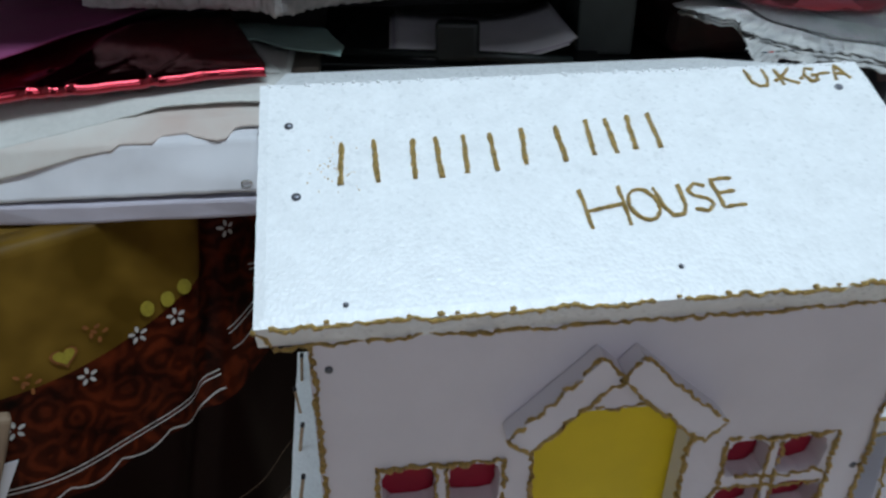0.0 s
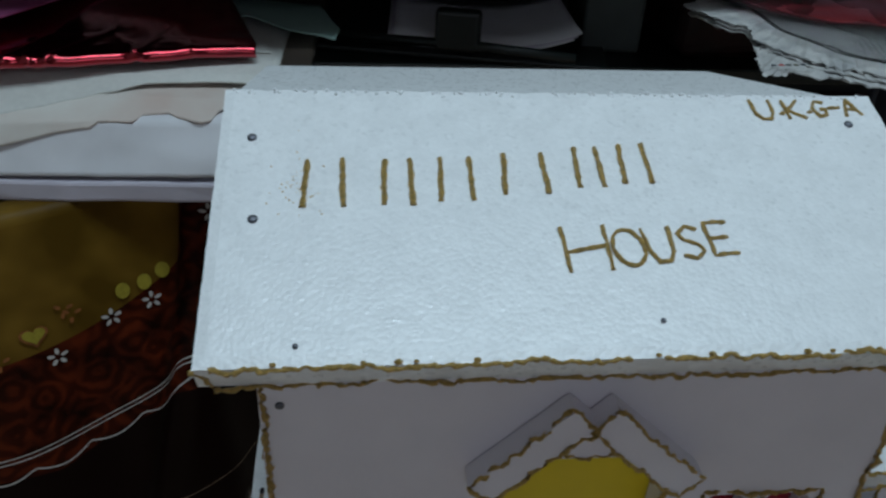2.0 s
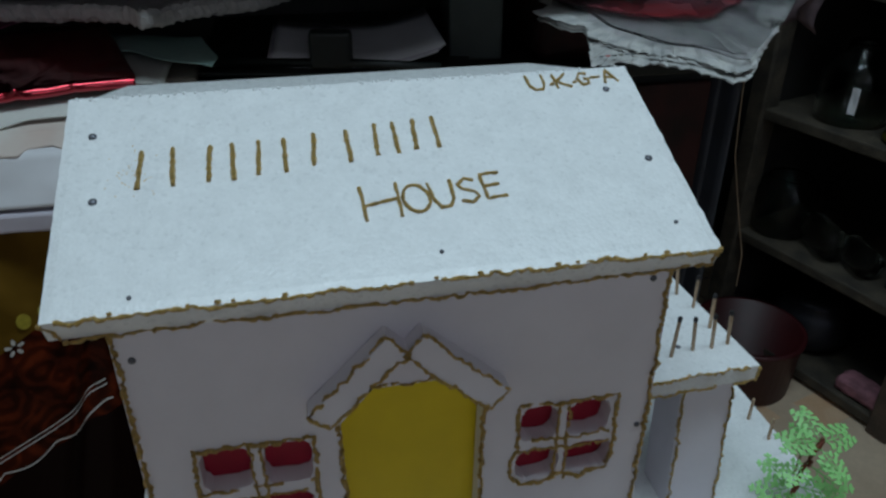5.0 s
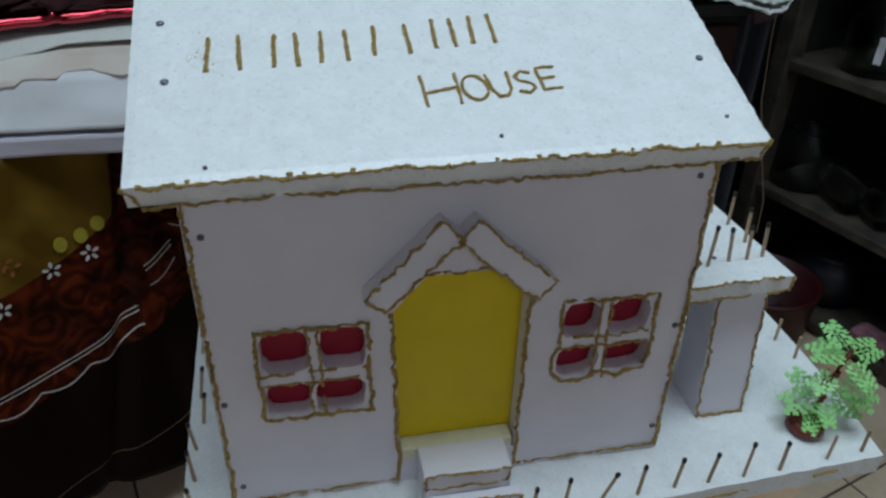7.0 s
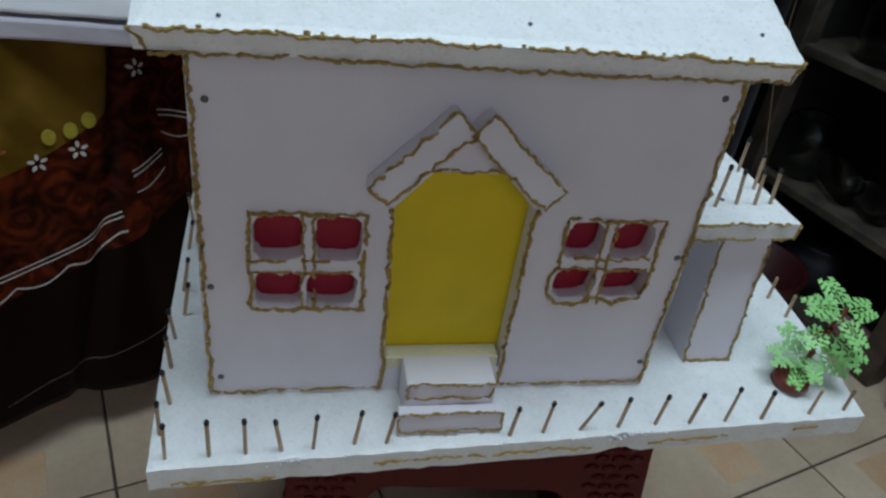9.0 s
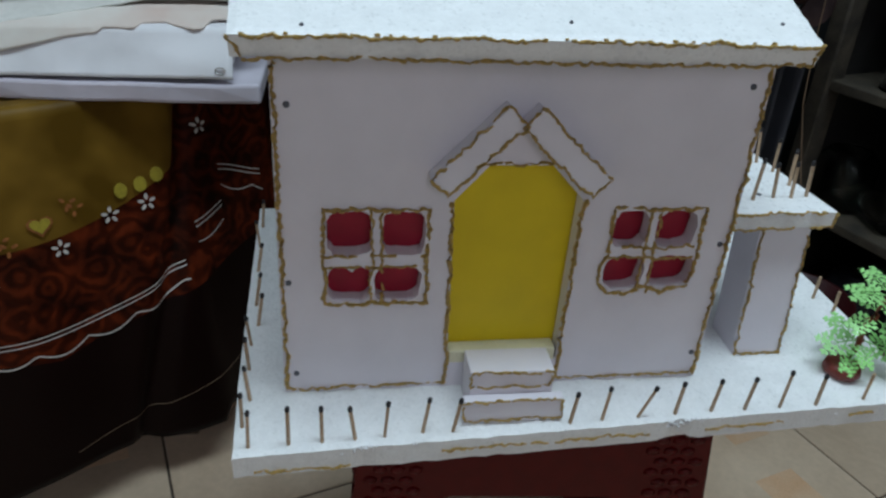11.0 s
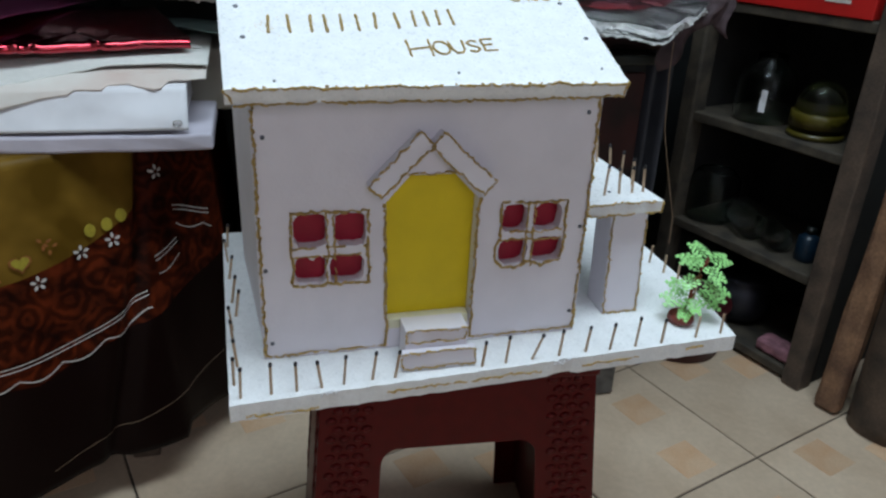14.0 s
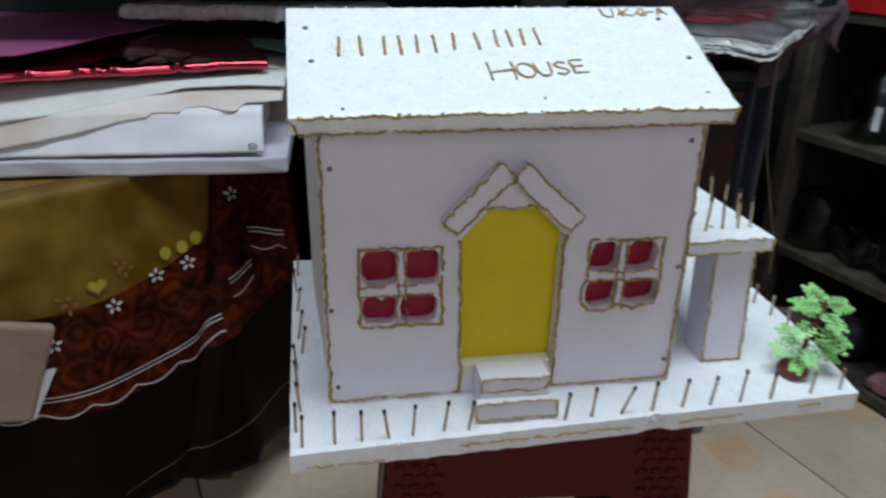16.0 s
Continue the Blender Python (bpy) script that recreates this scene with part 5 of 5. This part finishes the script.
shelf = holder("wooden_shelf", uv(SU + 0.12, 0.4), "old dusty dark wooden shelf with glass jars", "shelf")


def in_room(u, v, z):
    return RM @ Matrix.Translation((u, v, z))


part("post", block(0.045, 0.042, 0.80, 0.004, cuts=6, jitter=0.002, base=True), OLDWOOD, shelf, "weathered grey-brown front post", m=in_room(SU + 0.02, SV0, 0))
part("post", block(0.045, 0.036, 0.735, 0.004, cuts=6, jitter=0.002, base=True), SHELFWOOD, shelf, m=in_room(SU + 0.02, SV1, 0))
# inner panels, coloured near-black for the shade inside the shelf
part("back_panel", block(0.012, 0.45, 0.86, 0.001, base=True), SHELF_SHADED, shelf, m=in_room(SU + 0.30, 0.40, 0))
part("side_panel", block(0.25, 0.02, 0.86, 0.001, base=True), SHELF_SHADED, shelf, m=in_room(SU + 0.17, SV1 + 0.01, 0))
part("side_panel", block(0.25, 0.02, 0.86, 0.001, base=True), SHELF_SHADED, shelf, m=in_room(SU + 0.17, SV0 - 0.005, 0))
for z in (0.03, 0.247, 0.50, 0.738):
    part("board", block(0.28, 0.40, 0.02, 0.003, cuts=5, jitter=0.0015), SHELFWOOD, shelf, m=in_room(SU + 0.145, 0.405, z - 0.01))

# top-side and contents of the shelf


def jar(name, u, v, z, profile, label, wall=0.003):
    ob = holder(name, in_room(u, v, z), label, "jar")
    inner = [(max(0.0, r - wall), h + (wall if k == 0 else 0)) for k, (r, h) in enumerate(profile)]
    bm = lathe(profile + inner[::-1], 32)
    part("glass", bm, GLASS, ob, m=in_room(u, v, z), smooth=True)
    return ob


big = jar("glass_jar", SU + 0.085, 0.47, 0.50, [(0.0, 0.0), (0.052, 0.0), (0.060, 0.010), (0.060, 0.085), (0.045, 0.112), (0.030, 0.122), (0.030, 0.140)], "large clear glass jar with a torn white label")
part("label", block(0.002, 0.014, 0.045, 0.0005, cuts=3, jitter=0.002), PAPER, big, "torn white paper label", m=in_room(SU + 0.026, 0.432, 0.553))
bell = jar("bell_jar", SU + 0.075, 0.335, 0.513, [(0.0, 0.0), (0.050, 0.0), (0.050, 0.03), (0.046, 0.06), (0.034, 0.085), (0.018, 0.098), (0.0, 0.1)], "rounded clear jar with a yellow plastic base")
part("base", lathe([(0.0, 0.0), (0.050, 0.0), (0.055, 0.004), (0.053, 0.012), (0.0, 0.012)], 32), YPLASTIC, bell, "yellow plastic base", m=in_room(SU + 0.075, 0.335, 0.5005), smooth=True)
part("band", lathe([(0.0505, 0.010), (0.053, 0.010), (0.053, 0.036), (0.0505, 0.038)], 32), YPLASTIC, bell, "yellow plastic band", m=in_room(SU + 0.075, 0.335, 0.513), smooth=True)
low = jar("glass_jar", SU + 0.08, 0.545, 0.247, [(0.0, 0.0), (0.050, 0.0), (0.058, 0.010), (0.058, 0.095), (0.045, 0.112), (0.040, 0.118)], "clear dusty glass jar on the lower shelf board")
for v_, r_, l_ in ((0.43, 0.030, 0.13), (0.36, 0.026, 0.11)):
    tray_b = holder("plastic_bottle", in_room(SU + 0.03, v_, 0.247), "dusty clear bottle lying on the lower shelf board", "bottle", group="bottles on the shelf")
    part("glass", lathe([(0.0, 0.0), (r_ * 0.9, 0.0), (r_, 0.008), (r_, l_ * 0.7), (r_ * 0.4, l_ * 0.85), (r_ * 0.4, l_)], 24), GLASS, tray_b, m=in_room(SU + 0.05, v_ - 0.03, 0.248 + r_) @ Matrix.Rotation(radians(62), 4, "Z") @ Matrix.Rotation(radians(90), 4, "Y"), smooth=True)
tin = holder("blue_bottle", in_room(SU + 0.07, 0.285, 0.247), "small blue plastic bottle on the lower shelf board", "bottle")
part("body", lathe([(0.0, 0.0), (0.020, 0.0), (0.022, 0.004), (0.022, 0.05), (0.010, 0.06), (0.0, 0.061)], 20), BLUE, tin, m=in_room(SU + 0.07, 0.285, 0.2475), smooth=True)
part("cap", lathe([(0.0, 0.0), (0.010, 0.0), (0.010, 0.012), (0.0, 0.013)], 16), BLACK, tin, m=in_room(SU + 0.07, 0.285, 0.3085), smooth=True)
red_box = holder("red_box", in_room(SU + 0.10, 0.39, 0.738), "bright red printed cardboard box on the shelf top", "box")
part("body", block(0.20, 0.30, 0.08, 0.002, base=True), RED, red_box, m=in_room(SU + 0.10, 0.39, 0.7395))
for k in range(2):
    part("print_bar", block(0.001, 0.05, 0.006, 0), PRINT_WHITE, red_box, m=in_room(SU - 0.0007, 0.31, 0.765 + 0.012 * k))
pot_ = holder("dark_pot", in_room(SU + 0.11, 0.44, 0.031), "dark grey round pot on the lowest shelf board", "pot")
part("body", lathe([(0.0, 0.0), (0.05, 0.0), (0.072, 0.02), (0.078, 0.05), (0.07, 0.085), (0.055, 0.10), (0.058, 0.104), (0.0, 0.098)], 28), mat("pot_metal", (0.03, 0.03, 0.038), 0.45, metal=0.6, var=0.2, scale=30), pot_, m=in_room(SU + 0.11, 0.44, 0.0305), smooth=True)
flat = block(0.05, 0.09, 0.03, 0.01, 3, cuts=3, jitter=0.004)
tagged(part("pink_rag", flat, mat("pink_rag", (0.30, 0.13, 0.16), 0.8, var=0.25, scale=50), None, m=in_room(SU + 0.04, 0.27, 0.0455)), "crumpled dusty pink rag on the lowest shelf board", "rag")

# wood leaning beside the shelf
plank = block(0.035, 0.05, 0.62, 0.012, 3, cuts=8, jitter=0.004, base=True)
tagged(part("leaning_plank", plank, ORANGEWOOD, None, m=in_room(SU - 0.0, 0.118, 0.003) @ Matrix.Rotation(radians(3.5), 4, "Y")), "rough brown split plank leaning beside the shelf", "plank")
log = lathe([(0.0, 0.0), (0.055, 0.0), (0.06, 0.03), (0.057, 0.35), (0.052, 0.8), (0.0, 0.81)], 18)
for v in log.verts:
    v.co += noise.noise_vector(v.co * 20) * 0.008
    v.co.z = max(v.co.z, 0.0)
tagged(part("wooden_log", log, OLDWOOD, None, m=in_room(SU + 0.03, 0.028, 0.0), smooth=True), "thick dark weathered wooden log standing beside the shelf", "log")
# takes the shelf's shade-darkened wood as well
tagged(part("door_slab", block(0.05, 0.5, 1.9, 0.006, base=True), SHELF_SHADED, None, m=in_room(SU + 0.16, -0.32, 0.0)), "dark wooden board standing against the wall", "board")

# red bucket and a grey block on the floor behind the stool
bk = holder("red_bucket", (0.765, 0.70, 0.0), "dark red round plastic bucket on the tiled floor", "bucket")
part("body", lathe([(0.0, 0.0), (0.088, 0.0), (0.093, 0.004), (0.099, 0.112), (0.103, 0.114), (0.103, 0.123), (0.095, 0.123), (0.088, 0.012), (0.0, 0.012)], 40), mat("bucket_plastic", (0.04, 0.002, 0.0035), 0.5, var=0.1, scale=40), bk, m=Matrix.Translation((0.765, 0.705, 0.0005)), smooth=True)
tagged(part("stone_block", block(0.05, 0.06, 0.13, 0.006, 2, cuts=4, jitter=0.003, base=True), mat("grey_stone", (0.12, 0.11, 0.10), 0.85, var=0.25, scale=40, bump=0.4, bscale=120), None, m=Matrix.Translation((0.505, 0.575, 0.002))), "rough grey stone block on the tiled floor", "stone block")

# brown paper packet hung on the front of the cloth
pb = holder("paper_packet", cloth_at(0.36, 0.35, 0.01), "brown paper packet with a white slip hanging on the tablecloth", "packet")
bm = block(0.20, 0.016, 0.130, 0.006, 3, cuts=4, jitter=0.002)
PK = frame_of(cloth_at(0.350, 0.398, 0.034), A * 0.92 + Vector((0, 0, 0.39)), (-0.5566, 0.8308, 0))
part("wrapper", bm, BROWNPAPER, pb, m=PK)
part("slip", prism([(-0.098, 0.0), (-0.115, -0.004), (-0.106, 0.066), (-0.092, 0.070)], 0.002), PAPER, pb, "pale blue-white paper slip", m=PK @ Matrix.Translation((0, 0.004, 0)))

# flat lamp on the ceiling
lamp = holder("ceiling_lamp", LAMP, "flat white panel lamp under the ceiling", "lamp")
part("housing", block(1.46, 0.66, 0.04, 0.006), PLASTER, lamp, m=Matrix.Translation(LAMP))
part("bracket", block(0.2, 0.2, 0.08, 0.004), PLASTER, lamp, m=Matrix.Translation(LAMP + Vector((0, 0, 0.06))))

# ---- floor tiles, last ----
T = 0.33
def tile_mesh(w, d, name, material):
    bm = block(w, d, 0.008, 0.0012, 1)
    me = bpy.data.meshes.new(name)
    bm.to_mesh(me)
    bm.free()
    me.materials.append(material)
    return me


me_tile = tile_mesh(T - 0.004, T - 0.004, "tile", TILE)
me_motif = tile_mesh(0.078, 0.078, "tile_motif", TILE_BROWN)
u0, v0 = TILE0.dot(U), TILE0.dot(V)
rt = random.Random(7)
for i in range(-7, 3):
    for j in range(-8, 5):
        cu, cv = u0 + (i + 0.5) * T, v0 + (j + 0.5) * T
        if not (UW < cu < UE + 0.1 and VS < cv < VN + 0.1):
            continue
        tl = link_mesh("tile", me_tile, floor, in_room(cu, cv, -0.004 + rt.uniform(-0.0004, 0.0)))
        for a, b in ((-0.055, 0.105), (0.075, 0.045), (0.045, -0.105))[: 2 + (i * 5 + j * 3) % 2]:
            link_mesh("tile_motif", me_motif, tl, in_room(cu + a, cv + b, -0.0036))
